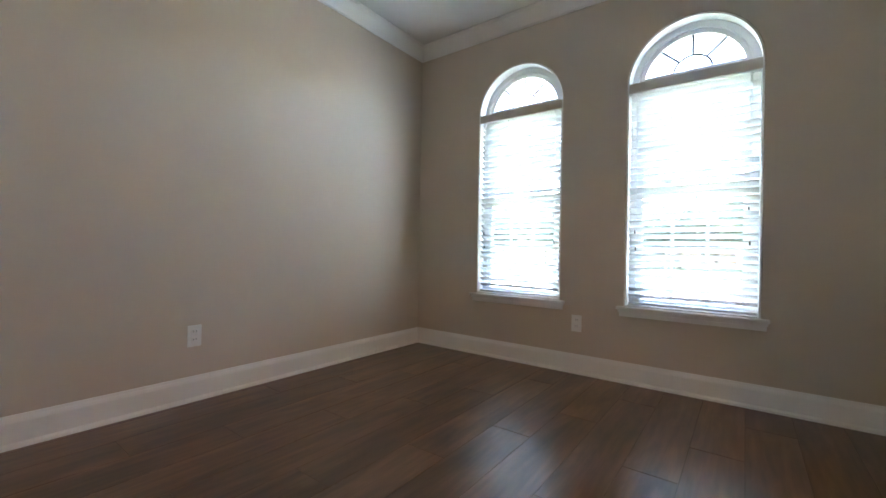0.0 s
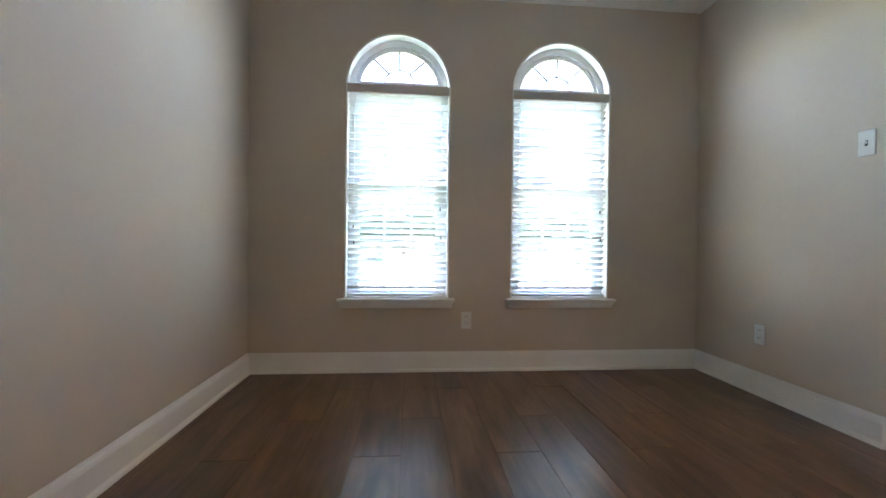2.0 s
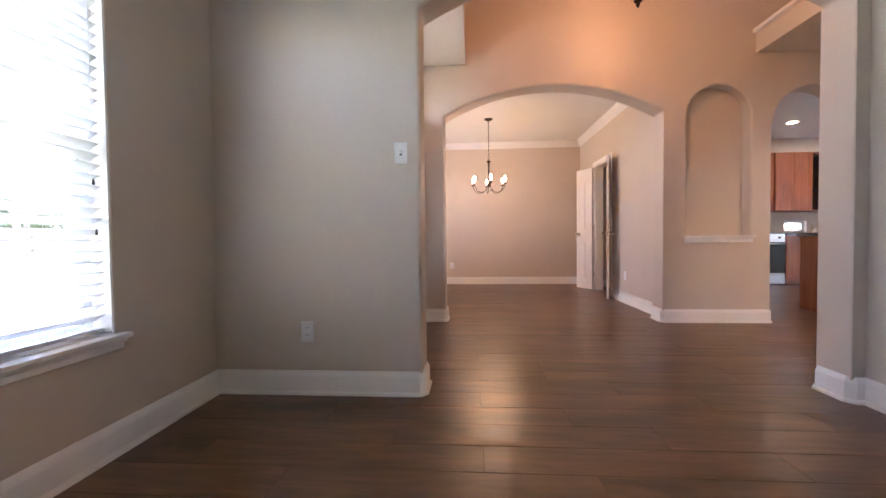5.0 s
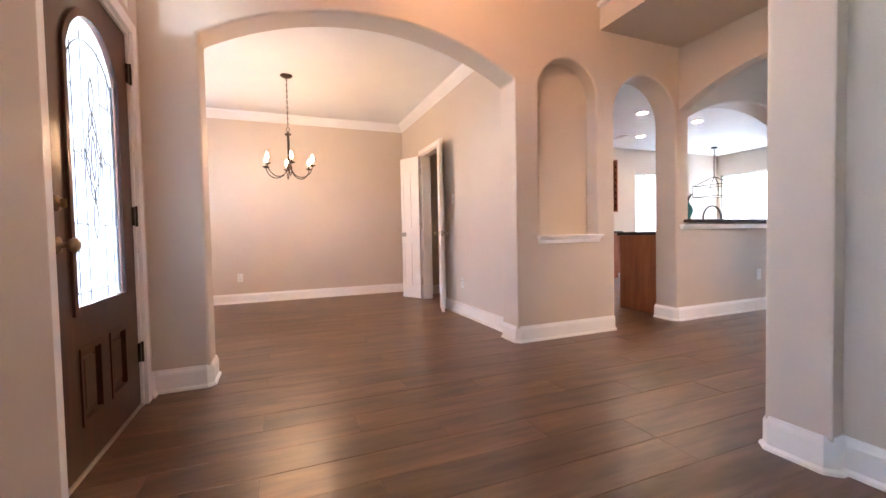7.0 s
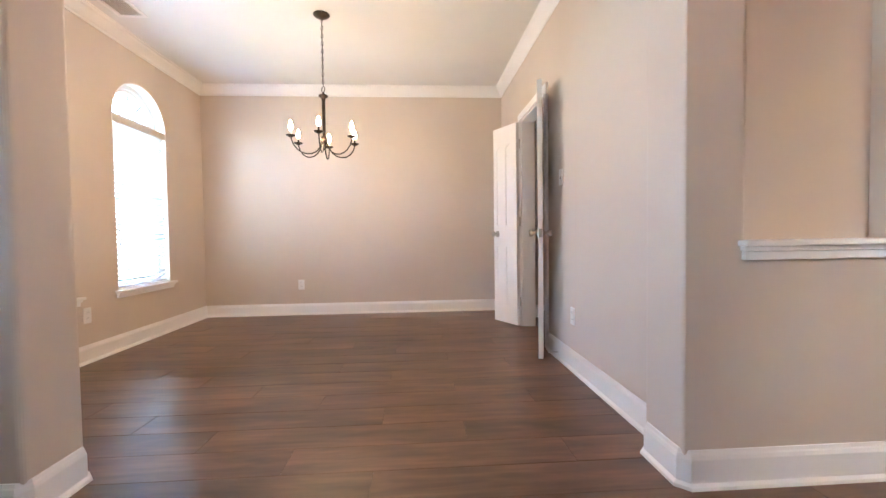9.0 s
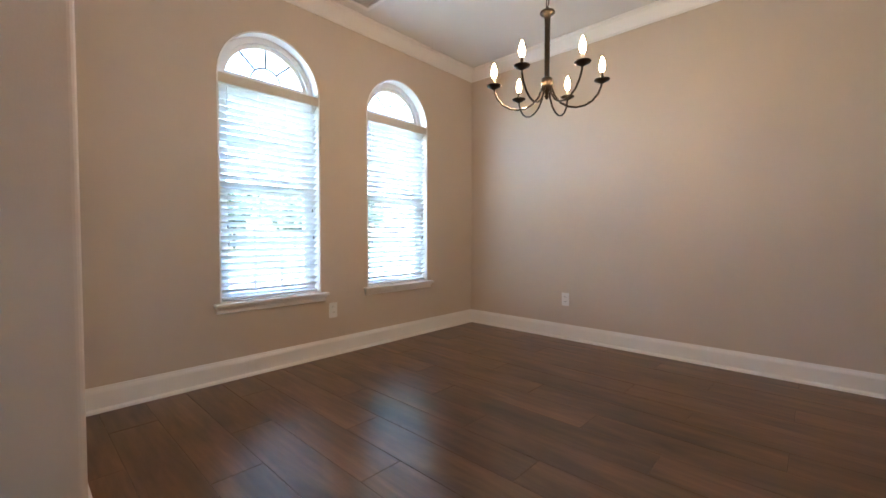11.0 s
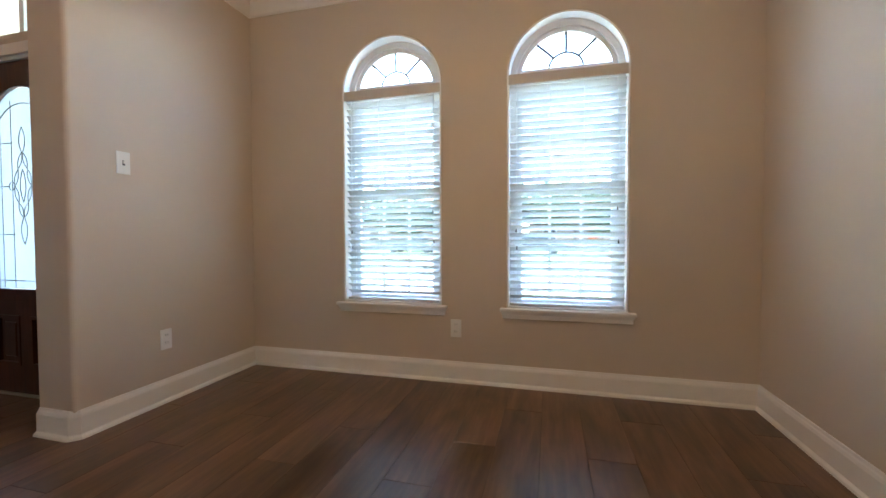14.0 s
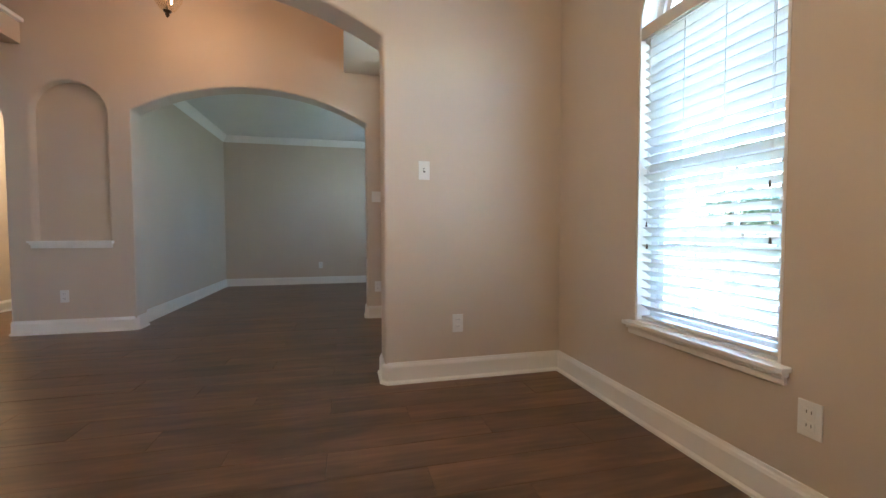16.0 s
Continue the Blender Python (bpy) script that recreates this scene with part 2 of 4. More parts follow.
def slab(loops, axis, a0, a1):
    """A sheet with holes, given as loops of (u, z), or (x, y) for axis z, made thick from a0 to a1 along the axis."""
    bm = bmesh.new()
    edges = []

    def place(p, a):
        return {"x": (a, p[0], p[1]), "y": (p[0], a, p[1]), "z": (p[0], p[1], a)}[axis]

    for loop in loops:
        vs = [bm.verts.new(place(p, a0)) for p in loop]
        edges += [bm.edges.new((vs[i], vs[(i + 1) % len(vs)])) for i in range(len(vs))]
    bmesh.ops.triangle_fill(bm, use_beauty=True, use_dissolve=False, edges=edges)
    r = bmesh.ops.extrude_face_region(bm, geom=bm.faces[:])
    d = Vector(place((0, 0), a1 - a0))
    bmesh.ops.translate(bm, verts=[g for g in r["geom"] if isinstance(g, bmesh.types.BMVert)], vec=d)
    bmesh.ops.recalc_face_normals(bm, faces=bm.faces[:])
    return bm


def structure(name, bm, mat, label, soften=0.0):
    ob = tagged(part(name, bm, mat), label, name.split("_")[0], kind="structure")
    if soften:
        mod = ob.modifiers.new("soft_corners", "BEVEL")
        mod.width, mod.segments, mod.limit_method, mod.angle_limit = soften, 4, "ANGLE", radians(60)
    return ob


def moulding(path, profile, closed=False, chamfer=0.024):
    """Sweeps a profile of (distance from the wall, height) along a wall line whose room lies to the left."""
    pts = [Vector(p) for p in path]
    if not closed:
        cut = [pts[0]]
        for a, p, b in zip(pts, pts[1:], pts[2:]):
            d1, d2 = (p - a).normalized(), (b - p).normalized()
            if d1.cross(d2) < -0.5 and chamfer:
                cut += [p - d1 * chamfer, p + d2 * chamfer]
            else:
                cut.append(p)
        pts = cut + [pts[-1]]
    n = len(pts)
    bm, rings = bmesh.new(), []
    for i, p in enumerate(pts):
        d1 = (p - pts[i - 1]).normalized() if (i or closed) else (pts[1] - p).normalized()
        d2 = (pts[(i + 1) % n] - p).normalized() if (i < n - 1 or closed) else d1
        n1, n2 = Vector((-d1.y, d1.x)), Vector((-d2.y, d2.x))
        m = (n1 + n2).normalized()
        m /= max(0.3, m.dot(n1))
        rings.append([bm.verts.new((p.x + m.x * d, p.y + m.y * d, z)) for d, z in profile])
    k = len(profile)
    for i in range(n if closed else n - 1):
        a, b = rings[i], rings[(i + 1) % n]
        for j in range(k):
            bm.faces.new((a[j], a[(j + 1) % k], b[(j + 1) % k], b[j]))
    if not closed:
        bm.faces.new(rings[0])
        bm.faces.new(rings[-1][::-1])
    bmesh.ops.recalc_face_normals(bm, faces=bm.faces[:])
    return bm


# ---- walls ----
def rect(u0, u1, z0, z1):
    return [(u0, z0), (u1, z0), (u1, z1), (u0, z1)]


def arched(c, half, z0, spring, rise, n=24):
    return [(c - half, z0)] + arc(c, spring, half, rise, n) + [(c + half, z0)]


def outline(u0, u1, top, doors):
    """The outline of a wall that stands on the floor, with openings cut up into it, in order."""
    pts = [(u0, 0.0)]
    for d in doors:
        pts += d
    return pts + [(u1, 0.0), (u1, top), (u0, top)]


WIN_HALF, WIN_Z0, WIN_SPRING = 0.357, 0.50, 1.965
WINDOWS = [(-1.262, "a"), (-0.110, "b"), (4.318, "c"), (5.462, "d")]
ARCH = arched((YJ0 + YJ1) / 2, (YJ1 - YJ0) / 2, 0.0, 2.16, 0.30, 40)
ARCH_SITTING = arched((YJ0A + YJ1) / 2, (YJ1 - YJ0A) / 2, 0.0, 2.16, 0.30, 40)
KARCH = arched((YK0 + YK1) / 2, (YK1 - YK0) / 2, 0.0, 1.975, 0.398, 24)
NICHE = arched(-0.69, 0.31, 0.882, 2.095, 0.309, 24)
PASS = arched((-2.095 - 4.185) / 2, (4.185 - 2.095) / 2, 0.985, 1.985, 0.295, 32)
BARCH = arched((YE - 6.85) / 2, (6.85 + YE) / 2, 0.0, 2.10, 0.25, 32)
RANGE_WIN = rect(-4.49, -4.09, 0.94, 1.15)

win = [arched(c, WIN_HALF, WIN_Z0, WIN_SPRING, WIN_HALF - 0.001, 28) for c, _ in WINDOWS]
structure("wall_north_sitting", slab([rect(X0 - 0.16, XA, -0.3, 3.2), win[0], win[1]], "y", YN, YN + 0.17), PAINT, "beige painted wall with two arched windows", 0.006)
structure("wall_north_dining", slab([rect(XB2, X1 + 0.16, -0.3, 3.2), win[2], win[3]], "y", YN, YN + 0.17), PAINT, "beige painted wall with two arched windows", 0.006)
structure("wall_west", slab([rect(YL - 0.16, YN, -0.3, 4.6)], "x", X0 - 0.16, X0), PAINT, "plain beige painted wall")
structure("wall_east", slab([rect(YS - 0.13, YN, -0.3, 3.2)], "x", X1, X1 + 0.16), PAINT, "plain beige painted wall")
structure("wall_south_sitting", slab([rect(X0, XA, 0, 3.2)], "y", YS - 0.13, YS), PAINT, "plain beige painted wall")
structure("wall_arch_sitting", slab([outline(-2.35, YN + 0.17, 4.6, [KARCH, ARCH_SITTING]), NICHE], "x", XA, XA2), PAINT, "beige wall with a wide arched opening and a niche", 0.02)
structure("wall_arch_dining", slab([outline(YL, YN + 0.17, 4.6, [BARCH, KARCH, ARCH]), NICHE, PASS], "x", XB, XB2), PAINT, "beige wall with arched openings, a niche and a kitchen pass-through", 0.02)
structure("wall_niche_back_dining", slab([NICHE], "x", XB + 0.13, XB2 - 0.004), PAINT, "back of the arched wall niche")
structure("wall_niche_back_sitting", slab([NICHE], "x", XA + 0.004, XA2 - 0.09), PAINT, "back of the arched wall niche")
DX0, DX1 = 4.795, 5.565
structure("wall_south_dining", slab([outline(XB2, X1, 3.2, [[(DX0, 0), (DX0, 2.05), (DX1, 2.05), (DX1, 0)]])], "y", YS - 0.13, YS), PAINT, "beige wall with a double doorway")
DO0, DO1, DOT = 1.862, 2.792, 2.03
SL0, SL1 = 1.515, 1.75
structure("wall_front", slab([outline(XA2, XB, 4.6, [[(DO0, 0), (DO0, DOT), (DO1, DOT), (DO1, 0)]]), rect(SL0, SL1, 0.32, 1.99), rect(1.50, 2.80, 2.16, 2.55)], "y", YF, YF + 0.20), PAINT, "beige wall round the front door, its sidelight and transom", 0.006)
structure("wall_cross_arch", slab([outline(XA2, XB, 4.6, [arched((XA2 + XB) / 2, (XB - XA2) / 2 - 0.001, 0, 2.10, 0.24, 32)])], "y", -2.16, -2.04), PAINT, "beige wall over a wide arch to the living area", 0.015)
# closet behind the double door, kitchen and living area beyond
structure("wall_closet_back", slab([rect(XB2, XE, 0, 3.0)], "y", -1.26, -1.19), PAINT, "plain beige wall of the closet")
structure("wall_closet_east", slab([rect(-1.19, YS - 0.13, 0, 3.0)], "x", 6.0, 6.1), PAINT, "plain beige wall of the closet")
structure("wall_kitchen_east", slab([rect(YB - 0.16, YS, -0.3, 3.0), RANGE_WIN, rect(-7.10, -5.62, 0.8, 2.2)], "x", XE, XE + 0.16), PAINT, "beige kitchen wall with windows")
structure("wall_nook_side", slab([rect(YB - 0.16, YL, -0.3, 3.0)], "x", XN - 0.16, XN), PAINT, "beige side wall of the breakfast nook")
structure("wall_nook_back", slab([rect(XN, XE, -0.3, 3.0), rect(5.29, 6.68, 0.8, 2.22)], "y", YB - 0.16, YB), PAINT, "beige breakfast nook wall with a wide window")
structure("wall_back", slab([outline(X0, XN - 0.16, 4.6, [[(3.45, 0), (3.45, 2.0), (4.35, 2.0), (4.35, 0)]]), rect(0.2, 1.9, 0.5, 2.2)], "y", YL - 0.16, YL), PAINT, "beige back wall with windows and a glass door")
structure("wall_hall_side", slab([rect(-2.35, YS - 0.13, 0, 3.0)], "x", -0.6, -0.5), PAINT, "plain beige hall wall")
# Unseen wall, added to stop daylight leaking in through the open attic.
structure("wall_living_north", slab([rect(X0, -0.5, 0, 4.6)], "y", -2.35, -2.25), PAINT, "unseen plain beige wall that stops a daylight leak")
structure("wall_hall_back", slab([rect(-0.5, XA, 0, 4.6)], "y", -2.35, -2.25), PAINT, "plain beige hall wall")

# ---- ceilings ----
structure("ceiling_sitting", slab([rect(X0, XA, YS, YN)], "z", ZC, ZC + 0.12), CEIL, "white textured ceiling")
structure("ceiling_dining", slab([rect(XB2, X1, YS, YN)], "z", ZC, ZC + 0.12), CEIL, "white textured ceiling")
structure("ceiling_foyer", slab([rect(XA2, XB, -2.04, YF)], "z", ZF, ZF + 0.12), CEIL, "high white foyer ceiling")
structure("ceiling_soffit_front", boxed(XA2, XB, 1.85, YF, 2.70, 3.2), PAINT, "beige soffit over the front door")
structure("ceiling_soffit_rear", boxed(XA2, XB, -2.04, -1.04, 2.70, 2.89), PAINT, "beige soffit under a plant ledge")
structure("trim_ledge", boxed(XA2 + 0.004, XB - 0.004, -2.03, -1.0, 2.892, 2.93, bevel=0.006), TRIM, "white cap of the plant ledge")
structure("ceiling_kitchen", slab([rect(XB2, XE, YL, -1.26)], "z", 2.70, 2.82), CEIL, "white kitchen ceiling")
structure("ceiling_nook", slab([rect(XN, XE, YB, YL)], "z", 2.70, 2.82), CEIL, "white breakfast nook ceiling")
structure("ceiling_living", slab([rect(X0, XB, YL, -2.16)], "z", 3.3, 3.42), CEIL, "white living area ceiling")
structure("ceiling_closet", slab([rect(XB2, 6.0, -1.19, YS - 0.13)], "z", 2.5, 2.6), CEIL, "white closet ceiling")
structure("ceiling_hall", slab([rect(-0.5, XA, -2.25, YS - 0.13)], "z", 2.6, 2.7), CEIL, "white hall ceiling")
# Reaches out past the porch slab to dim the light behind the transom.
structure("ceiling_porch", boxed(XA2, XB, YF + 0.20, YN + 1.9, 2.75, 2.85), PAINT, "beige porch ceiling")
# Unseen flat slab that keeps sky light from leaking in over the walls.
structure("roof", boxed(X0 - 0.5, XE + 0.6, YB - 0.5, YN + 0.55, 4.602, 4.75), CEIL, "unseen flat roof slab that keeps sky light out")

# ---- trim ----
BASE = [(0.0, 0.0), (0.030, 0.0), (0.028, 0.012), (0.017, 0.022), (0.017, 0.105), (0.013, 0.118), (0.009, 0.124), (0.006, 0.135), (0.0, 0.135)]
RUNS = [
    [(DO0 - 0.063, YF), (XA2, YF), (XA2, YJ1), (XA, YJ1), (XA, YN), (X0, YN), (X0, YS), (XA, YS), (XA, YJ0A), (XA2, YJ0A), (XA2, YK1), (XA, YK1)],
    [(XB2, YK1), (XB, YK1), (XB, YJ0), (XB2, YJ0), (XB2, YS), (DX0 - 0.075, YS)],
    [(DX1 + 0.075, YS), (X1, YS), (X1, YN), (XB2, YN), (XB2, YJ1), (XB, YJ1), (XB, YF), (DO1 + 0.07, YF)],
    [(XB2, YE), (XB, YE), (XB, YK0), (XB2, YK0)],
    [(XA, YK0), (XA2, YK0), (XA2, -2.35), (XA, -2.35)],
    [(6.0, -1.19), (6.0, YS - 0.13)],
    [(XB2, -1.19), (6.0, -1.19)],
    [(-0.5, YS - 0.13), (-0.5, -2.25), (XA, -2.25)],
    [(X0, -2.4), (X0, YL), (3.45, YL)],
]
for i, run in enumerate(RUNS):
    structure("baseboard_%d" % (i + 1), moulding(run, BASE), TRIM, "white painted baseboard with shoe moulding")
CROWN = [(0.0, ZC), (0.0, ZC - 0.135), (0.010, ZC - 0.135), (0.014, ZC - 0.118), (0.030, ZC - 0.100), (0.050, ZC - 0.072), (0.072, ZC - 0.040), (0.088, ZC - 0.026), (0.092, ZC - 0.012), (0.102, ZC - 0.010), (0.102, ZC)]
CROWN = [(d * 0.74, ZC - (ZC - z) * 0.86 - 0.0005) for d, z in CROWN]
structure("trim_crown_sitting", moulding([(XA, YN), (X0, YN), (X0, YS), (XA, YS)], CROWN, closed=True), TRIM, "white crown moulding")
structure("trim_crown_dining", moulding([(X1, YN), (XB2, YN), (XB2, YS), (X1, YS)], CROWN, closed=True), TRIM, "white crown moulding")


def sill_bar(bm, x0, x1, y, z, out=0.055, h=0.065, axis="y", sign=-1):
    """A stool with a moulded apron below it, proud of the wall by out."""
    steps = [(out, z - 0.020, z, 0.0), (out * 0.62, z - 0.038, z - 0.020, 0.008), (out * 0.4, z - h, z - 0.038, 0.014)]
    for o, z0, z1, inset in steps:
        lo, hi = sorted((y, y + sign * o))
        if axis == "y":
            box(bm, x0 + inset, x1 - inset, lo, hi, z0, z1, bevel=0.003)
        else:
            box(bm, lo, hi, x0 + inset, x1 - inset, z0, z1, bevel=0.003)
    return bm


structure("trim_niche_sill_dining", sill_bar(bmesh.new(), -1.03, -0.345, XB + 0.001, 0.887, 0.05, 0.07, "x", -1), TRIM, "white moulded niche sill")
structure("trim_niche_sill_sitting", sill_bar(bmesh.new(), -1.03, -0.345, XA2 - 0.001, 0.887, 0.05, 0.07, "x", 1), TRIM, "white moulded niche sill")
structure("trim_niche_shelf_dining", boxed(XB, XB + 0.13, -0.998, -0.382, 0.883, 0.887), TRIM, "white niche shelf")
structure("trim_niche_shelf_sitting", boxed(XA2 - 0.09, XA2, -0.998, -0.382, 0.883, 0.887), TRIM, "white niche shelf")
structure("trim_pass_ledge", sill_bar(bmesh.new(), -4.245, -2.045, XB + 0.001, 0.965, 0.06, 0.05, "x", -1), TRIM, "white moulding under the pass-through ledge")
structure("ledge_granite", boxed(XB - 0.09, XB2 + 0.02, -4.18, -2.10, 0.987, 1.015, bevel=0.006), GRANITE, "dark granite ledge of the pass-through")


# ---- windows ----
def ring(half_out, half_in, z0, spring, y0, y1, n=28):
    """A frame of uniform width that follows an opening with a round head."""
    w = half_out - half_in
    return slab([arched(0, half_out, z0, spring, half_out - 0.001, n), arched(0, half_in, z0 + w, spring, half_in - 0.001, n)], "y", y0, y1)


def window_unit(name):
    w = thing(name, "white arched window with a sunburst fanlight over two sashes", "window")
    w["kind"] = "structure"
    hw = WIN_HALF
    part("reveal", ring(hw, hw - 0.010, WIN_Z0, WIN_SPRING, 0.002, 0.115), TRIM, w, "white painted reveal")
    part("window_frame", ring(hw - 0.010, hw - 0.050, WIN_Z0 + 0.01, WIN_SPRING, 0.085, 0.150), VINYL, w)
    part("transom_bar", boxed(-hw + 0.05, hw - 0.05, 0.088, 0.148, 1.925, 1.99, bevel=0.004), VINYL, w)
    fan = part("fan_frame", slab([arched(0, hw - 0.051, 1.99, WIN_SPRING + 0.026, hw - 0.078), arched(0, hw - 0.080, 2.018, WIN_SPRING + 0.027, hw - 0.107)], "y", 0.100, 0.140), VINYL, w)
    for a in (45, 90, 135):
        c, s = math.cos(radians(a)), math.sin(radians(a))
        bm = tube(bmesh.new(), [(0.105 * c, 0.111, 2.018 + 0.105 * s * 0.93), (0.276 * c, 0.111, 2.012 + 0.262 * s)], 0.0082, 6)
        part("muntin", bm, LEAD, fan)
    pts = [(0.105 * math.cos(math.pi * i / 16), 0.111, 2.018 + 0.098 * math.sin(math.pi * i / 16)) for i in range(17)]
    part("muntin_hub", tube(bmesh.new(), pts, 0.0072, 6), LEAD, fan)
    for nm, z0, z1, y0 in (("upper_sash", 1.235, 1.925, 0.118), ("lower_sash", 0.512, 1.275, 0.092)):
        sash = part(nm, slab([rect(-hw + 0.051, hw - 0.051, z0, z1), rect(-hw + 0.086, hw - 0.086, z0 + 0.04, z1 - 0.04)], "y", y0, y0 + 0.025), VINYL, w)
        for u in (-0.095, 0.095):
            part("grille_bar", boxed(u - 0.008, u + 0.008, y0 + 0.008, y0 + 0.017, z0 + 0.04, z1 - 0.04), VINYL, sash)
        part("grille_bar", boxed(-hw + 0.086, hw - 0.086, y0 + 0.0075, y0 + 0.0175, (z0 + z1) / 2 - 0.008, (z0 + z1) / 2 + 0.008), VINYL, sash)
        g = part("pane", boxed(-hw + 0.08, hw - 0.08, y0 + 0.0075, y0 + 0.0145, z0 + 0.03, z1 - 0.03), GLASS, sash)
        g.visible_shadow = False
    g = part("pane", slab([arched(0, hw - 0.085, 2.0, WIN_SPRING + 0.027, hw - 0.112)], "y", 0.118, 0.121), GLASS, fan)
    g.visible_shadow = False
    bm = sill_bar(bmesh.new(), -0.397, 0.397, 0.0, WIN_Z0 + 0.004, 0.05, 0.066)
    box(bm, -hw + 0.001, hw - 0.001, -0.002, 0.10, WIN_Z0 + 0.0005, WIN_Z0 + 0.004)
    part("window_sill", bm, TRIM, w, "white moulded stool and apron")
    return w


def slat_mesh(half, width=0.050):
    """A shallow, slightly crowned slat."""
    bm, rows = bmesh.new(), []
    for k in range(5):
        v = -0.5 + k / 4
        y, z = v * width, 0.0022 * (1 - (2 * v) ** 2)
        rows.append([[bm.verts.new((x, y, z + dz)) for dz in (0.0017, -0.0017)] for x in (-half, half)])
    for a, b in zip(rows, rows[1:]):
        bm.faces.new((a[0][0], a[1][0], b[1][0], b[0][0]))
        bm.faces.new((a[0][1], b[0][1], b[1][1], a[1][1]))
        for e in (0, 1):
            bm.faces.new((a[e][0], b[e][0], b[e][1], a[e][1]))
    for r in (rows[0], rows[-1]):
        bm.faces.new((r[0][0], r[0][1], r[1][1], r[1][0]))
    bmesh.ops.recalc_face_normals(bm, faces=bm.faces[:])
    return mesh_of("slat", bm, SLAT)


def blind_unit():
    b = thing("window_blind", "white horizontal slat blind with open slats, lowered to the sill", "blind", group="window blinds")
    part("valance", boxed(-0.352, 0.352, 0.004, 0.016, 1.908, 1.972, bevel=0.003), VALANCE, b, "cream wooden valance")
    part("head_rail", boxed(-0.336, 0.336, 0.022, 0.070, 1.905, 1.950, bevel=0.003), VINYL, b)
    me = slat_mesh(0.3415)
    n, step, top = 31, 0.0437, 1.885
    for i in range(n):
        wob = random.uniform(-0.3, 0.3)
        piece("slat", me, b, pose(random.uniform(-0.0015, 0.0015), 0.045, top - step * i, -32 + wob, random.uniform(-0.05, 0.05), 0))
    part("bottom_rail", boxed(-0.337, 0.337, 0.022, 0.068, 0.517, 0.533, bevel=0.004, seg=2), SLAT, b)
    for x in (-0.095, 0.105):
        for y in (0.0185, 0.0715):
            part("ladder_cord", tube(bmesh.new(), [(x, y, 1.905), (x, y, 0.53)], 0.0011, 5), CORD, b)
    for x, z in ((-0.30, 1.00), (0.295, 1.13), (0.302, 0.93), (-0.295, 0.89)):
        c = part("pull_cord", tube(bmesh.new(), [(x, 0.012, 1.905), (x, 0.012, z)], 0.0010, 5), CORD, b)
        part("tassel", lathe(bmesh.new(), [(0.0015, 0.008), (0.003, 0.005), (0.004, -0.004), (0.0055, -0.014), (0.003, -0.017)], 10, (x, 0.012, z)), TASSEL, c, "dark wooden cord tassel")
    return b


first_window = window_unit("window_1")
first_blind = blind_unit()
for i, (c, _) in enumerate(WINDOWS):
    if i == 0:
        first_window.matrix_world = pose(c, YN, 0)
        first_blind.matrix_world = pose(c, YN, 0)
    else:
        w = copy_thing(first_window, pose(c, YN, 0))
        w.name = "window_%d" % (i + 1)
        copy_thing(first_blind, pose(c, YN, 0))


def plain_window(name, axis, u0, u1, z0, z1, a, cols, label):
    """A fixed window in a far wall: frame, bars and one pane."""
    w = thing(name, label, "window")
    w["kind"] = "structure"
    part("window_frame", slab([rect(u0, u1, z0, z1), rect(u0 + 0.05, u1 - 0.05, z0 + 0.05, z1 - 0.05)], axis, a, a + 0.06), VINYL, w)
    for i in range(1, cols):
        u = u0 + (u1 - u0) * i / cols
        part("mullion", slab([rect(u - 0.02, u + 0.02, z0 + 0.05, z1 - 0.05)], axis, a + 0.01, a + 0.05), VINYL, w)
    g = part("pane", slab([rect(u0 + 0.04, u1 - 0.04, z0 + 0.04, z1 - 0.04)], axis, a + 0.028, a + 0.032), GLASS, w)
    g.visible_shadow = False
    return w


plain_window("window_5", "x", -7.10, -5.62, 0.8, 2.2, XE + 0.06, 2, "white framed kitchen window")
plain_window("window_6", "y", 5.29, 6.68, 0.8, 2.22, YB - 0.10, 2, "white framed breakfast area window")
# Unseen window, added so that daylight from behind reaches the foyer.
plain_window("window_7", "y", 0.2, 1.9, 0.5, 2.2, YL - 0.10, 2, "unseen wide white framed living area window, added for daylight")
plain_window("window_8", "x", -4.49, -4.09, 0.94, 1.15, XE + 0.06, 1, "low window between counter and wall cabinets")
plain_window("window_9", "y", 1.50, 2.80, 2.16, 2.55, YF + 0.13, 4, "white framed transom window over the front door")
plain_window("window_10", "y", SL0, SL1, 0.32, 1.99, YF + 0.13, 1, "narrow sidelight window beside the front door")


def roller_shade(axis, u0, u1, z0, z1, a, label):
    """An added cloth that dims a window's daylight, with its roller and hem bar."""
    r = thing("roller_shade", label, "window shade", group="roller shades")
    part("cloth", slab([rect(u0, u1, z0 + 0.03, z1 - 0.03)], axis, a, a + 0.002), DIMMING, r)
    for nm, z, rad in (("roller", z1 - 0.03, 0.022), ("hem_bar", z0 + 0.03, 0.009)):
        p, q = ((a, u0, z), (a, u1, z)) if axis == "x" else ((u0, a, z), (u1, a, z))
        part(nm, tube(bmesh.new(), [p, q], rad, 10), TRIM, r)
    return r


# Cloths added, with none seen, to cut the daylight from the far windows.
roller_shade("x", -7.08, -5.64, 0.8, 2.2, XE + 0.03, "white cloth added over the kitchen window to dim its daylight")
roller_shade("y", 5.31, 6.66, 0.8, 2.22, YB - 0.04, "white cloth added over the breakfast window to dim its daylight")
roller_shade("y", 0.22, 1.88, 0.5, 2.2, YL - 0.04, "white cloth added over the living area window to dim its daylight")
w = thing("door_1", "white glass door to the garden", "door")
w["kind"] = "structure"
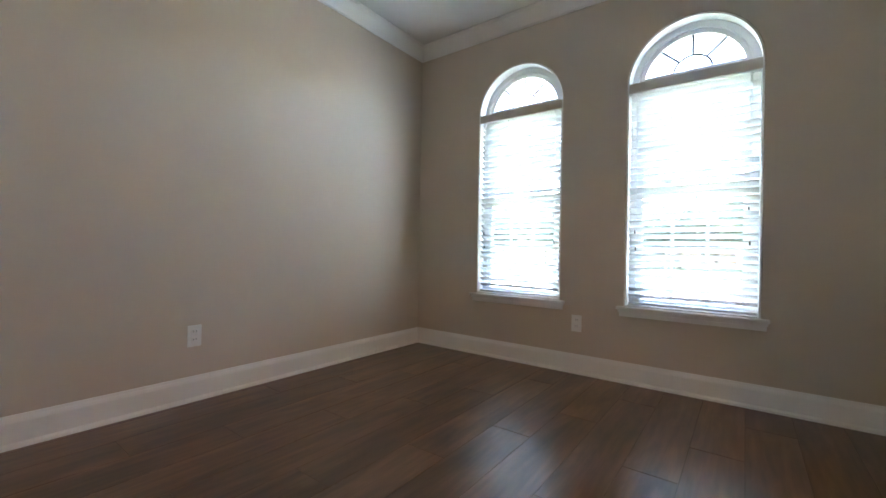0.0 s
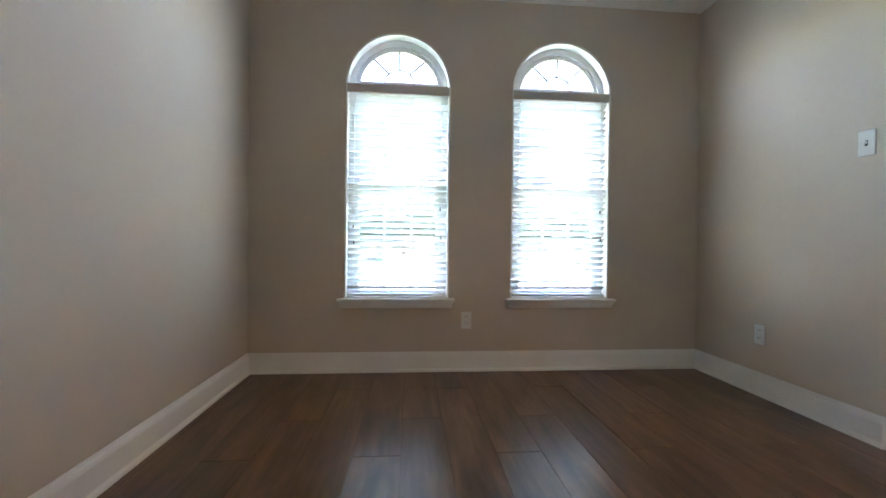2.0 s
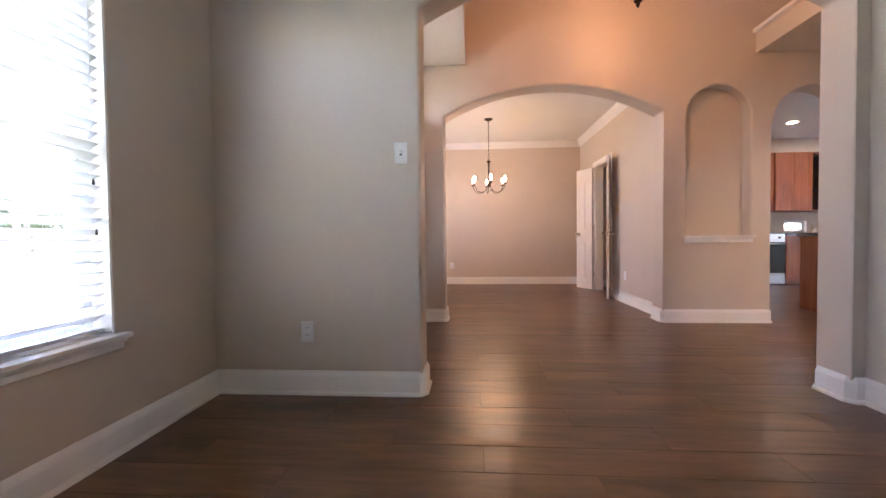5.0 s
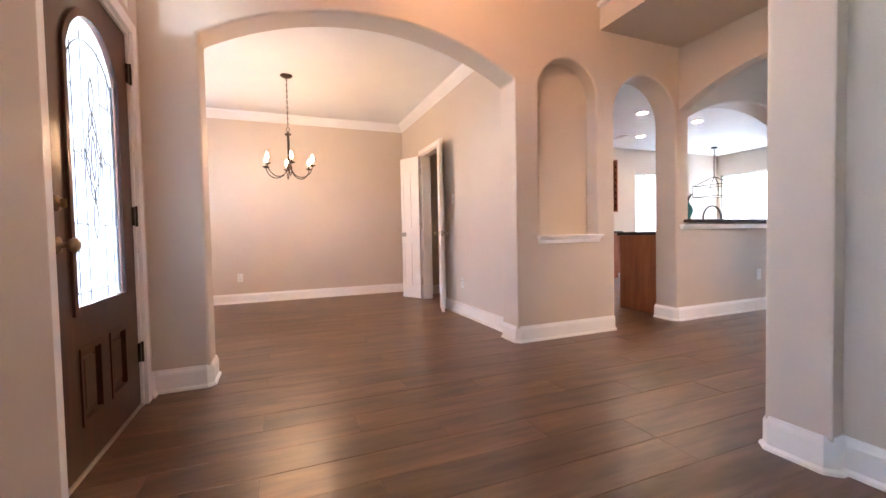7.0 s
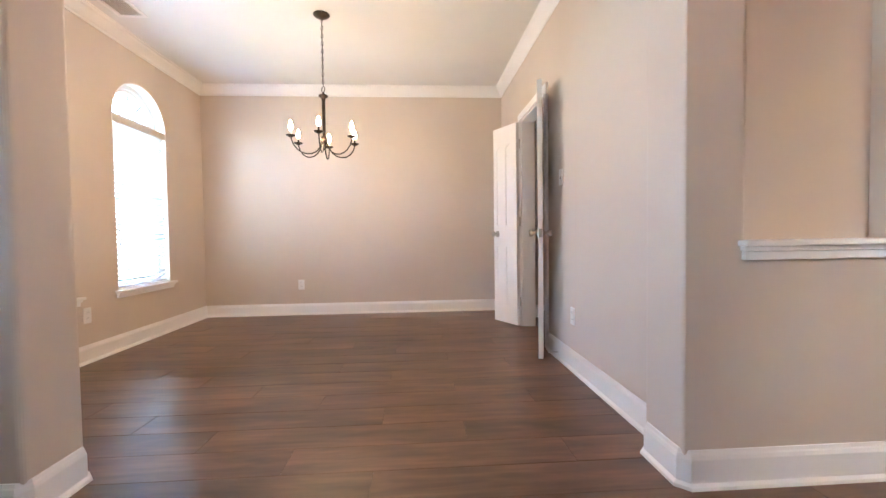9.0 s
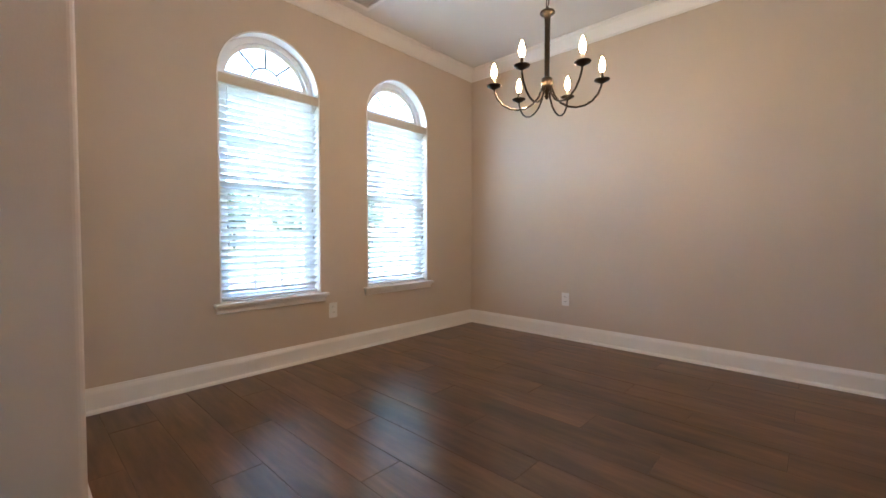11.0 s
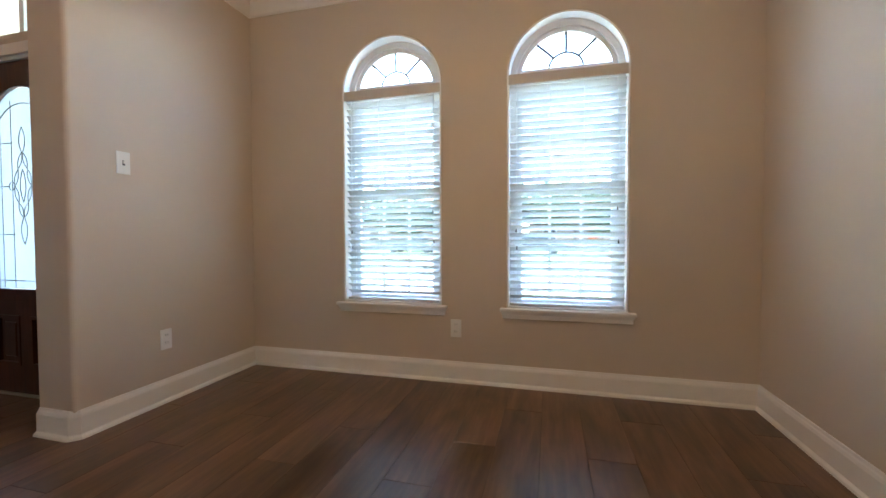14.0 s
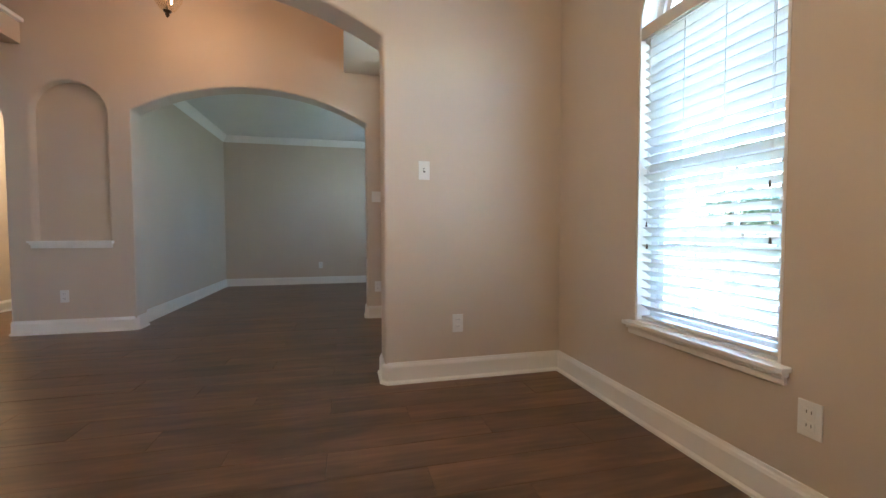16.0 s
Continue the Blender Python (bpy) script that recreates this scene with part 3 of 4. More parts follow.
part("door_frame", slab([rect(3.45, 4.35, 0.0, 2.0), rect(3.56, 4.24, 0.22, 1.80)], "y", YL - 0.10, YL - 0.05), TRIM, w)
part("pane", boxed(3.55, 4.25, YL - 0.078, YL - 0.072, 0.21, 1.81), GLASS, w).visible_shadow = False
roller_shade("y", 3.53, 4.27, 0.20, 1.85, YL - 0.03, "white cloth added over the garden door to dim its daylight")
structure("trim_sidelight_sill", sill_bar(bmesh.new(), SL0 - 0.03, SL1 + 0.03, YF + 0.001, 0.325, 0.04, 0.06), TRIM, "white moulded sidelight sill")
sb = thing("sidelight_blind", "white narrow slat blind covering the sidelight", "blind")
part("head_rail", boxed(SL0 + 0.004, SL1 - 0.004, YF + 0.004, YF + 0.05, 1.945, 1.985, bevel=0.003), VINYL, sb)
me = slat_mesh((SL1 - SL0) / 2 - 0.006)
for i in range(36):
    piece("slat", me, sb, pose((SL0 + SL1) / 2, YF + 0.03, 1.925 - 0.0437 * i, -34, 0, 0))
part("bottom_rail", boxed(SL0 + 0.006, SL1 - 0.006, YF + 0.01, YF + 0.05, 0.329, 0.345, bevel=0.004), SLAT, sb)


# ---- front door ----
def casing(axis, u0, u1, top, a0, a1, width=0.062):
    """Flat casing round three sides of an opening, with a raised outer edge."""
    out = [(u0 - width, 0.0), (u0 - width, top + width), (u1 + width, top + width), (u1 + width, 0.0), (u1, 0.0), (u1, top), (u0, top), (u0, 0.0)]
    return slab([out], axis, a0, a1)


structure("trim_front_casing", casing("y", DO0, DO1, DOT, YF - 0.018, YF - 0.001), TRIM, "white casing round the front door")
structure("trim_front_jamb", slab([[(DO0, 0), (DO0, DOT), (DO1, DOT), (DO1, 0), (DO1 - 0.022, 0), (DO1 - 0.022, DOT - 0.022), (DO0 + 0.022, DOT - 0.022), (DO0 + 0.022, 0)]], "y", YF, YF + 0.19), TRIM, "white front door jamb")
structure("trim_threshold", boxed(DO0 + 0.022, DO1 - 0.022, YF + 0.0, YF + 0.19, 0.001, 0.016, bevel=0.004), NICKEL, "worn metal door threshold")
fd = thing("front_door", "dark mahogany front door with an arched leaded glass light, closed", "door")
DL, DR, DY = DO0 + 0.025, DO1 - 0.025, YF + 0.012
DC = (DL + DR) / 2
GH, GZ0 = 0.291, 0.622
glass_hole = [(DC - GH, GZ0)] + arc(DC, 1.67, GH, 0.212, 20) + [(DC + GH, GZ0)]
panels = [rect(DC - 0.255, DC - 0.045, 0.185, 0.49), rect(DC + 0.045, DC + 0.255, 0.185, 0.49)]
part("door_leaf", slab([rect(DL, DR, 0.018, DOT - 0.026), glass_hole] + panels, "y", DY, DY + 0.044), MAHOGANY, fd)
inner = [(DC - GH + 0.03, GZ0 + 0.03)] + arc(DC, 1.66, GH - 0.03, 0.192, 20) + [(DC + GH - 0.03, GZ0 + 0.03)]
part("glass_moulding", slab([glass_hole, inner], "y", DY - 0.010, DY + 0.004), MAHOGANY, fd, "raised moulding round the glass")
for (u0, z0), _, (u1, z1), _ in panels:
    p = part("panel", boxed(u0, u1, DY + 0.016, DY + 0.030, z0, z1), MAHOGANY, fd)
    part("raised_field", boxed(u0 + 0.045, u1 - 0.045, DY + 0.004, DY + 0.018, z0 + 0.045, z1 - 0.045, bevel=0.010), MAHOGANY, p)
    part("panel_moulding", slab([rect(u0, u1, z0, z1), rect(u0 + 0.02, u1 - 0.02, z0 + 0.02, z1 - 0.02)], "y", DY - 0.006, DY + 0.018), MAHOGANY, p)
pane = part("leaded_pane", slab([inner], "y", DY + 0.014, DY + 0.020), OBSCURE, fd, "obscure textured glass")
pane.visible_shadow = False
GY = DY + 0.0095
for sx in (-1, 1):
    u0, u1 = sorted((DC + sx * (GH - 0.031), DC + sx * (GH - 0.062)))
    part("border_glass", boxed(u0, u1, DY + 0.0105, DY + 0.0135, GZ0 + 0.034, 1.66, bevel=0.001), BEVELLED, pane, "grey bevelled border glass").visible_shadow = False


def came(pts, r=0.0029):
    part("lead_came", tube(bmesh.new(), [(DC + x, GY, z) for x, z in pts], r, 6), LEAD, pane)


hw = GH - 0.03
for x in (-0.185, -0.09, 0.09, 0.185):
    came([(x, 0.655), (x, 1.70 if abs(x) > 0.1 else 1.78)], 0.0018)
for z in (0.70, 0.98, 1.53):
    came([(-hw, z), (-0.085 if z > 0.8 else 0.0, z)])
    came([(0.085 if z > 0.8 else 0.0, z), (hw, z)])
came([(-hw + 0.03 + x, z - 0.05) for x, z in [(p[0] - DC + hw - 0.03, p[1]) for p in arc(DC, 1.65, hw - 0.03, 0.16, 16)]])


def vesica(p, q, w):
    """A pointed oval of cames between two points."""
    (x0, z0), (x1, z1) = p, q
    d = math.hypot(x1 - x0, z1 - z0)
    nx, nz = (z1 - z0) / d, (x0 - x1) / d
    for side in (-1, 1):
        came([(x0 + (x1 - x0) * k / 8 + side * w * nx * math.sin(math.pi * k / 8), z0 + (z1 - z0) * k / 8 + side * w * nz * math.sin(math.pi * k / 8)) for k in range(9)], 0.0022)


vesica((0, 1.62), (0, 1.46), 0.026)
vesica((0, 1.09), (0, 0.92), 0.026)
vesica((0, 1.37), (0, 1.17), 0.024)
for sx in (-1, 1):
    for p, q in (((0.004, 1.47), (0.040, 1.37)), ((0.040, 1.37), (0.070, 1.27)), ((0.070, 1.27), (0.040, 1.17)), ((0.040, 1.17), (0.004, 1.08))):
        vesica((sx * p[0], p[1]), (sx * q[0], q[1]), 0.015)
    came([(sx * (0.096 + 0.024 * math.cos(a)), 1.27 + 0.026 * math.sin(a)) for a in [2 * math.pi * k / 14 for k in range(15)]], 0.0022)
    came([(sx * 0.121, 1.27), (sx * hw, 1.27)])


def knob(parent, x, y, z, sign, mat, axis="y"):
    """A round knob on its rose, turned out along one axis."""
    prof = [(0.032, 0.0), (0.031, 0.006), (0.024, 0.009), (0.011, 0.013), (0.010, 0.030), (0.020, 0.036), (0.027, 0.046), (0.026, 0.056), (0.016, 0.064), (0.004, 0.066)]
    bm = lathe(bmesh.new(), prof, 18)
    bm.transform(pose(x, y, z, 90 if sign < 0 else -90, 0, 0))
    return part("knob", bm, mat, parent, "round metal knob")


knob(fd, DL + 0.06, DY, 0.895, -1, BRASS)
bm = lathe(bmesh.new(), [(0.030, 0), (0.029, 0.010), (0.012, 0.013), (0.011, 0.018)], 18)
box(bm, -0.005, 0.005, -0.016, 0.016, 0.017, 0.034, bevel=0.002)
bm.transform(pose(DL + 0.06, DY, 1.045, 90, 0, 0))
part("deadbolt", bm, BRASS, fd, "aged brass deadbolt turn")
for z in (0.30, 1.04, 1.80):
    bm = boxed(DR - 0.020, DR + 0.012, DY - 0.014, DY - 0.0005, z - 0.05, z + 0.05, bevel=0.002)
    lathe(bm, [(0.007, -0.055), (0.007, 0.055)], 10, (DR + 0.006, DY - 0.016, z))
    part("hinge", bm, BRONZE, fd, "dark bronze hinge")


# ---- double door of the closet ----
structure("trim_closet_casing", casing("y", DX0, DX1, 2.05, YS + 0.001, YS + 0.018), TRIM, "white casing round the double doorway")
structure("trim_closet_jamb", slab([[(DX0, 0), (DX0, 2.05), (DX1, 2.05), (DX1, 0), (DX1 - 0.018, 0), (DX1 - 0.018, 2.032), (DX0 + 0.018, 2.032), (DX0 + 0.018, 0)]], "y", YS - 0.13, YS), TRIM, "white double doorway jamb")


def closet_leaf(hinge_x, turn, sign):
    """A narrow moulded leaf, hinged at its base point; sign: the way it runs from the hinge when shut."""
    d = thing("closet_door", "white moulded panel door leaf, standing open", "door", (hinge_x, YS + 0.024, 0), turn, "double door leaves")
    L, T = 0.365, 0.035
    s = sign
    lo, hi = sorted((0, s * L))
    tops = []
    for c in (0.30, 0.70):
        tops.append(arched(s * L * c, 0.055, 1.02, 1.80, 0.035, 10))
    lows = [rect(s * L * c - 0.055, s * L * c + 0.055, 0.20, 0.80) for c in (0.30, 0.70)]
    part("door_leaf", slab([rect(lo, hi, 0.012, 2.028)] + tops + lows, "y", -T, 0.0), TRIM, d)
    for loop in tops + lows:
        part("panel", slab([loop], "y", -T + 0.005, -0.005), TRIM, d)
    for sy, y in ((1, 0.0), (-1, -T)):
        knob(d, s * (L - 0.06), y, 0.93, 1 if sy > 0 else -1, NICKEL)
    part("latch_plate", boxed(*sorted((s * L - s * 0.001, s * L + s * 0.0015)), -T + 0.006, -0.006, 0.90, 0.96), NICKEL, d)
    for z in (0.25, 1.05, 1.82):
        bm = lathe(bmesh.new(), [(0.006, -0.045), (0.006, 0.045)], 10, (0.0, 0.006, z))
        box(bm, *sorted((0, s * 0.03)), 0.0005, 0.003, z - 0.045, z + 0.045)
        part("hinge", bm, NICKEL, d, "satin nickel hinge")
    return d


closet_leaf(DX1 - 0.005, -153, -1)
closet_leaf(DX0 + 0.005, 162, 1)
stop = thing("door_stop", "small metal spring door stop on the baseboard", "door stop", (4.47, YS + 0.018, 0.055))
part("spring", tube(bmesh.new(), [(0.005 * math.cos(t), 0.0025 * t / 2.2, 0.005 * math.sin(t)) for t in [k * 0.6 for k in range(95)]], 0.0012, 5), NICKEL, stop)
part("tip", lathe(bmesh.new(), [(0.007, -0.004), (0.008, 0.006), (0.004, 0.010)], 10, (0, 0, 0)), PLATE, stop).matrix_local = pose(0, 0.068, 0, -90, 0, 0)


# ---- chandelier ----
ch = thing("chandelier", "dark bronze six-arm chandelier with lit candle bulbs", "chandelier", (4.925, 1.53, 0))
part("canopy", lathe(bmesh.new(), [(0.010, ZC - 0.032), (0.030, ZC - 0.028), (0.058, ZC - 0.014), (0.066, ZC - 0.004), (0.066, ZC - 0.0005)], 24), BRONZE, ch)
chain = part("chain", tube(bmesh.new(), [(0.003, 0, ZC - 0.03), (0.003, 0, 2.132)], 0.0022, 6), BRONZE, ch)
for k in range(17):
    a = 0 if k % 2 else math.pi / 2
    z = ZC - 0.045 - k * 0.0305
    pts = [(0.008 * math.cos(t) * math.cos(a), 0.008 * math.cos(t) * math.sin(a), z + 0.019 * math.sin(t)) for t in [2 * math.pi * j / 10 for j in range(11)]]
    part("chain_link", tube(bmesh.new(), pts, 0.0021, 5), BRONZE, chain)
pts = [(0.016 * math.cos(t), 0.016 * math.cos(t), 2.108 + 0.023 * math.sin(t)) for t in [2 * math.pi * j / 16 for j in range(17)]]
part("loop", tube(bmesh.new(), pts, 0.003, 6), BRONZE, ch)
part("column", lathe(bmesh.new(), [(0.005, 2.086), (0.009, 2.079), (0.012, 2.070), (0.034, 2.062), (0.038, 2.054), (0.032, 2.046), (0.016, 2.038), (0.014, 2.01), (0.013, 1.74), (0.017, 1.735), (0.028, 1.728), (0.030, 1.700), (0.026, 1.672), (0.012, 1.662), (0.009, 1.648), (0.013, 1.640), (0.004, 1.625)], 20), BRONZE, ch)
for k in range(6):
    a = radians(4 + 60 * k)
    ca, sa = math.cos(a), math.sin(a)
    prof = [(0.016, 1.735), (0.022, 1.69), (0.04, 1.64), (0.068, 1.605), (0.105, 1.585), (0.145, 1.579), (0.185, 1.587), (0.220, 1.608), (0.247, 1.641), (0.261, 1.675), (0.265, 1.70)]
    arm = part("arm", tube(bmesh.new(), [(r * ca, r * sa, z) for r, z in prof], 0.0052, 8), BRONZE, ch)
    at = (0.265 * ca, 0.265 * sa, 1.70)
    part("drip_cup", lathe(bmesh.new(), [(0.006, -0.012), (0.020, -0.004), (0.036, 0.004), (0.038, 0.009), (0.012, 0.010)], 18, at), BRONZE, arm)
    part("candle", lathe(bmesh.new(), [(0.0075, 0.010), (0.0075, 0.046)], 12, at), BRONZE if k % 2 else CANDLE, arm)
    part("bulb", lathe(bmesh.new(), [(0.007, 0.046), (0.011, 0.056), (0.0145, 0.072), (0.012, 0.092), (0.006, 0.110), (0.0015, 0.122)], 14, at), BULBS, arm, "lit flame-shaped bulb")

# ---- foyer pendant ----
pl = thing("foyer_pendant", "hanging bell jar lantern with bronze fittings and lit bulbs", "pendant lamp", (2.0, 0.48, 0))
part("rod", tube(bmesh.new(), [(0, 0, ZF - 0.02), (0, 0, 3.16)], 0.006, 8), BRONZE, pl)
part("canopy", lathe(bmesh.new(), [(0.02, ZF - 0.04), (0.065, ZF - 0.01), (0.065, ZF - 0.0005)], 20), BRONZE, pl)
part("cap", lathe(bmesh.new(), [(0.008, 3.18), (0.03, 3.16), (0.085, 3.11), (0.09, 3.10), (0.02, 3.095)], 20), BRONZE, pl)
part("jar", lathe(bmesh.new(), [(0.085, 3.10), (0.120, 3.02), (0.125, 2.93), (0.105, 2.83), (0.06, 2.755), (0.02, 2.735)], 24, cap=False), LAMPGLASS, pl, "seeded glass bell jar").visible_shadow = False
part("finial", lathe(bmesh.new(), [(0.012, 2.742), (0.032, 2.736), (0.026, 2.725), (0.012, 2.716), (0.017, 2.706), (0.010, 2.692), (0.003, 2.682)], 16), BRONZE, pl)
part("stem", tube(bmesh.new(), [(0, 0, 3.10), (0, 0, 2.74)], 0.005, 8), BRONZE, pl)
for k in range(3):
    a = 2 * math.pi * k / 3
    part("bulb", lathe(bmesh.new(), [(0.008, 0), (0.016, 0.03), (0.013, 0.05), (0.003, 0.075)], 12, (0.045 * math.cos(a), 0.045 * math.sin(a), 2.93)), PENDGLOW, pl, "lit candle bulb")


# ---- wall plates ----
def plate(name, label, at, turn, slots, w=0.072, h=0.118):
    p = thing(name, label, "outlet" if name == "wall_outlet" else "switch", at, turn, "wall plates")
    part("cover", boxed(-w / 2, w / 2, -0.0065, -0.0005, -h / 2, h / 2, bevel=0.003, seg=2), PLATE, p)
    if slots == "outlet":
        for z in (-0.022, 0.022):
            r = part("receptacle", boxed(-0.017, 0.017, -0.0085, -0.005, z - 0.015, z + 0.015, bevel=0.0015), PLATE, p)
            for x in (-0.007, 0.007):
                part("slot", boxed(x - 0.0012, x + 0.0012, -0.0088, -0.008, z - 0.002, z + 0.008), DARK, r)
    else:
        n = slots
        for k in range(n):
            x = (k - (n - 1) / 2) * 0.046
            bm = boxed(x - 0.005, x + 0.005, -0.016, -0.006, -0.004, 0.010, bevel=0.0015)
            part("toggle", bm, PLATE, p)
            part("slot", boxed(x - 0.006, x + 0.006, -0.0072, -0.006, -0.013, 0.013), DARK if n == 1 else PLATE, p)
    return p


OUT, SW = "white plastic duplex outlet with cover plate", "white plastic toggle switch with cover plate"
plate("wall_outlet", OUT, (-0.777, YN, 0.352), 0, "outlet")
plate("wall_outlet", OUT, (4.773, YN, 0.355), 0, "outlet")
plate("wall_outlet", OUT, (XA, 2.743, 0.36), -90, "outlet")
plate("light_switch", SW, (XA, 2.19, 1.363), -90, 1)
plate("wall_outlet", OUT, (XB2, 2.555, 0.365), 90, "outlet")
plate("light_switch", SW, (XB2, 2.335, 1.35), 90, 1)
plate("wall_outlet", OUT, (X1, 2.184, 0.361), -90, "outlet")
plate("wall_outlet", OUT, (X0, 1.387, 0.355), 90, "outlet")
plate("light_switch", "white four-toggle switch plate", (XA2, 2.22, 1.362), 90, 3, 0.165, 0.118)
plate("wall_outlet", OUT, (XA2, 2.2, 0.354), 90, "outlet")
plate("wall_outlet", OUT, (XA2, -0.77, 0.355), 90, "outlet")
plate("wall_outlet", OUT, (XB, -3.3, 0.40), -90, "outlet")
plate("wall_outlet", OUT, (4.235, YS, 0.365), 180, "outlet")
plate("light_switch", SW, (4.45, YS, 1.33), 180, 1)

# ---- ceiling vent ----
v = thing("ceiling_vent", "white metal ceiling air vent with slats", "vent", (4.83, 3.02, ZC))
part("frame", slab([rect(-0.18, 0.18, -0.11, 0.11), rect(-0.15, 0.15, -0.08, 0.08)], "z", -0.008, -0.0008), TRIM, v)
for k in range(9):
    part("slat", boxed(-0.149, 0.149, -0.006, 0.006, -0.0015, 0.0015), TRIM, v).matrix_local = pose(0, -0.068 + k * 0.017, -0.008, 35, 0, 0)
part("backing", boxed(-0.149, 0.149, -0.079, 0.079, -0.0012, -0.0008), NICKEL, v)
copy_thing(v, pose(5.94, -4.35, 2.70))


# ---- kitchen ----
def cabinet(name, label, x0, x1, y0, y1, z0, z1, doors, face, toe=True):
    """A cabinet unit whose doors look along -x (face w) or +y (face n)."""
    c = thing(name, label, "cabinet", group="kitchen cabinets")
    part("body", boxed(x0, x1, y0, y1, z0 + (0.10 if toe else 0), z1, bevel=0.002), CABINET, c)
    if toe:
        part("toe_kick", boxed(x0 + 0.06, x1, y0, y1, z0, z0 + 0.10), CABINET, c)
    n = doors
    for k in range(n):
        a, b = y0 + (y1 - y0) * k / n + 0.006, y0 + (y1 - y0) * (k + 1) / n - 0.006
        spans = [(z0 + 0.12, z1 - 0.18), (z1 - 0.165, z1 - 0.02)] if toe else [(z0 + 0.01, z1 - 0.01)]
        for s0, s1 in spans:
            d = part("cabinet_door", slab([rect(a, b, s0, s1), rect(a + 0.06, b - 0.06, s0 + 0.05, s1 - 0.05)] if s1 - s0 > 0.2 else [rect(a, b, s0, s1)], "x", x0 - 0.02, x0 - 0.001), CABINET, c)
            if s1 - s0 > 0.2:
                part("door_panel", boxed(x0 - 0.014, x0 - 0.003, a + 0.055, b - 0.055, s0 + 0.045, s1 - 0.045), CABINET, d)
    return c


KL = "stained maple kitchen %s cabinet with framed doors"
cabinet("base_cabinet", KL % "base", 6.13, XE - 0.002, -4.55, -3.66, 0, 0.88, 2, "w")
cabinet("base_cabinet", KL % "base", 6.13, XE - 0.002, -2.88, -1.9, 0, 0.88, 2, "w")
cabinet("wall_cabinet", KL % "wall", 6.40, XE - 0.002, -3.64, -2.86, 1.315, 2.37, 2, "w", False)
cabinet("wall_cabinet", KL % "wall", 6.40, XE - 0.002, -4.30, -3.66, 1.315, 2.37, 2, "w", False)


def wine_rack(x0, x1, y0, y1, z0, z1):
    """An open case with a crossed lattice over its front."""
    w = thing("wine_rack", "dark open wine rack with a diamond lattice front", "wine rack", group="kitchen cabinets")
    part("case", slab([rect(y0, y1, z0, z1), rect(y0 + 0.02, y1 - 0.02, z0 + 0.02, z1 - 0.02)], "x", x0, x1), CABINET, w, "stained maple case")
    part("back_panel", boxed(x1 - 0.012, x1 - 0.002, y0 + 0.02, y1 - 0.02, z0 + 0.02, z1 - 0.02), BLACK, w)
    iy0, iy1, iz0, iz1 = y0 + 0.02, y1 - 0.02, z0 + 0.02, z1 - 0.02
    for lean in (1, -1):
        c = iz0 - (iy1 - iy0)
        while c < iz1:
            c += 0.13
            ends = []
            for k in range(41):
                y = iy0 + (iy1 - iy0) * k / 40
                z = c + (y - iy0) if lean > 0 else c + (iy1 - y)
                if iz0 <= z <= iz1:
                    ends.append((x0 + (0.012 if lean > 0 else 0.024), y, z))
            if len(ends) > 2:
                part("lattice_bar", tube(bmesh.new(), [ends[0], ends[-1]], 0.008, 4), BLACK, w)
    return w


wine_rack(6.42, XE - 0.002, -4.78, -4.305, 1.315, 2.37)
cabinet("wall_cabinet", KL % "wall", 6.40, XE - 0.002, -2.84, -1.9, 1.315, 2.37, 2, "w", False)
ct = thing("countertop", "dark granite countertop along the kitchen wall", "countertop")
part("slab", boxed(6.09, XE - 0.002, -4.58, -3.66, 0.882, 0.92, bevel=0.005), GRANITE, ct)
ct = thing("countertop", "dark granite countertop along the kitchen wall", "countertop")
part("slab", boxed(6.09, XE - 0.002, -2.88, -1.88, 0.882, 0.92, bevel=0.005), GRANITE, ct)
st = thing("kitchen_range", "stainless steel range with a black oven door", "stove")
part("body", boxed(6.12, XE - 0.004, -3.65, -2.89, 0.02, 0.905, bevel=0.004), STEEL, st)
part("cooktop", boxed(6.10, XE - 0.004, -3.65, -2.89, 0.906, 0.925, bevel=0.004), BLACK, st)
part("oven_door", boxed(6.09, 6.12, -3.64, -2.90, 0.22, 0.76, bevel=0.004), BLACK, st, "black glass oven door")
part("drawer", boxed(6.095, 6.12, -3.64, -2.90, 0.04, 0.20, bevel=0.004), STEEL, st)
part("handle", tube(bmesh.new(), [(6.055, -3.60, 0.73), (6.055, -2.94, 0.73)], 0.010, 8), STEEL, st)
for k in range(4):
    bm = lathe(bmesh.new(), [(0.02, 0), (0.018, 0.025)], 12)
    bm.transform(pose(6.12, -3.55 + k * 0.19, 0.84, 0, -90, 0))
    part("knob", bm, BLACK, st)
for y, h, mat in ((-4.35, 0.17, STEEL), (-4.45, 0.20, STEEL)):
    b = thing("bottle", "small clear glass bottle on the counter", "bottle", (6.45, y, 0.92))
    part("flask", lathe(bmesh.new(), [(0.034, 0), (0.036, 0.01), (0.036, h * 0.6), (0.014, h * 0.78), (0.013, h)], 14), LAMPGLASS if mat is STEEL else mat, b)
# the bar behind the pass-through
bar = thing("bar_cabinet", "stained maple cabinet run with a plain end panel", "cabinet")
part("body", boxed(XB2 + 0.004, 3.76, -4.1, -2.12, 0.10, 0.86), CABINET, bar)
part("end_panel", boxed(XB2 + 0.004, 3.77, -2.118, -2.10, 0.004, 0.86, bevel=0.002), CABINET, bar)
part("toe_kick", boxed(XB2 + 0.004, 3.70, -4.1, -2.12, 0.0, 0.10), CABINET, bar)
for k in range(4):
    part("cabinet_door", boxed(3.761, 3.78, -4.09 + k * 0.495, -3.61 + k * 0.495, 0.12, 0.84, bevel=0.003), CABINET, bar)
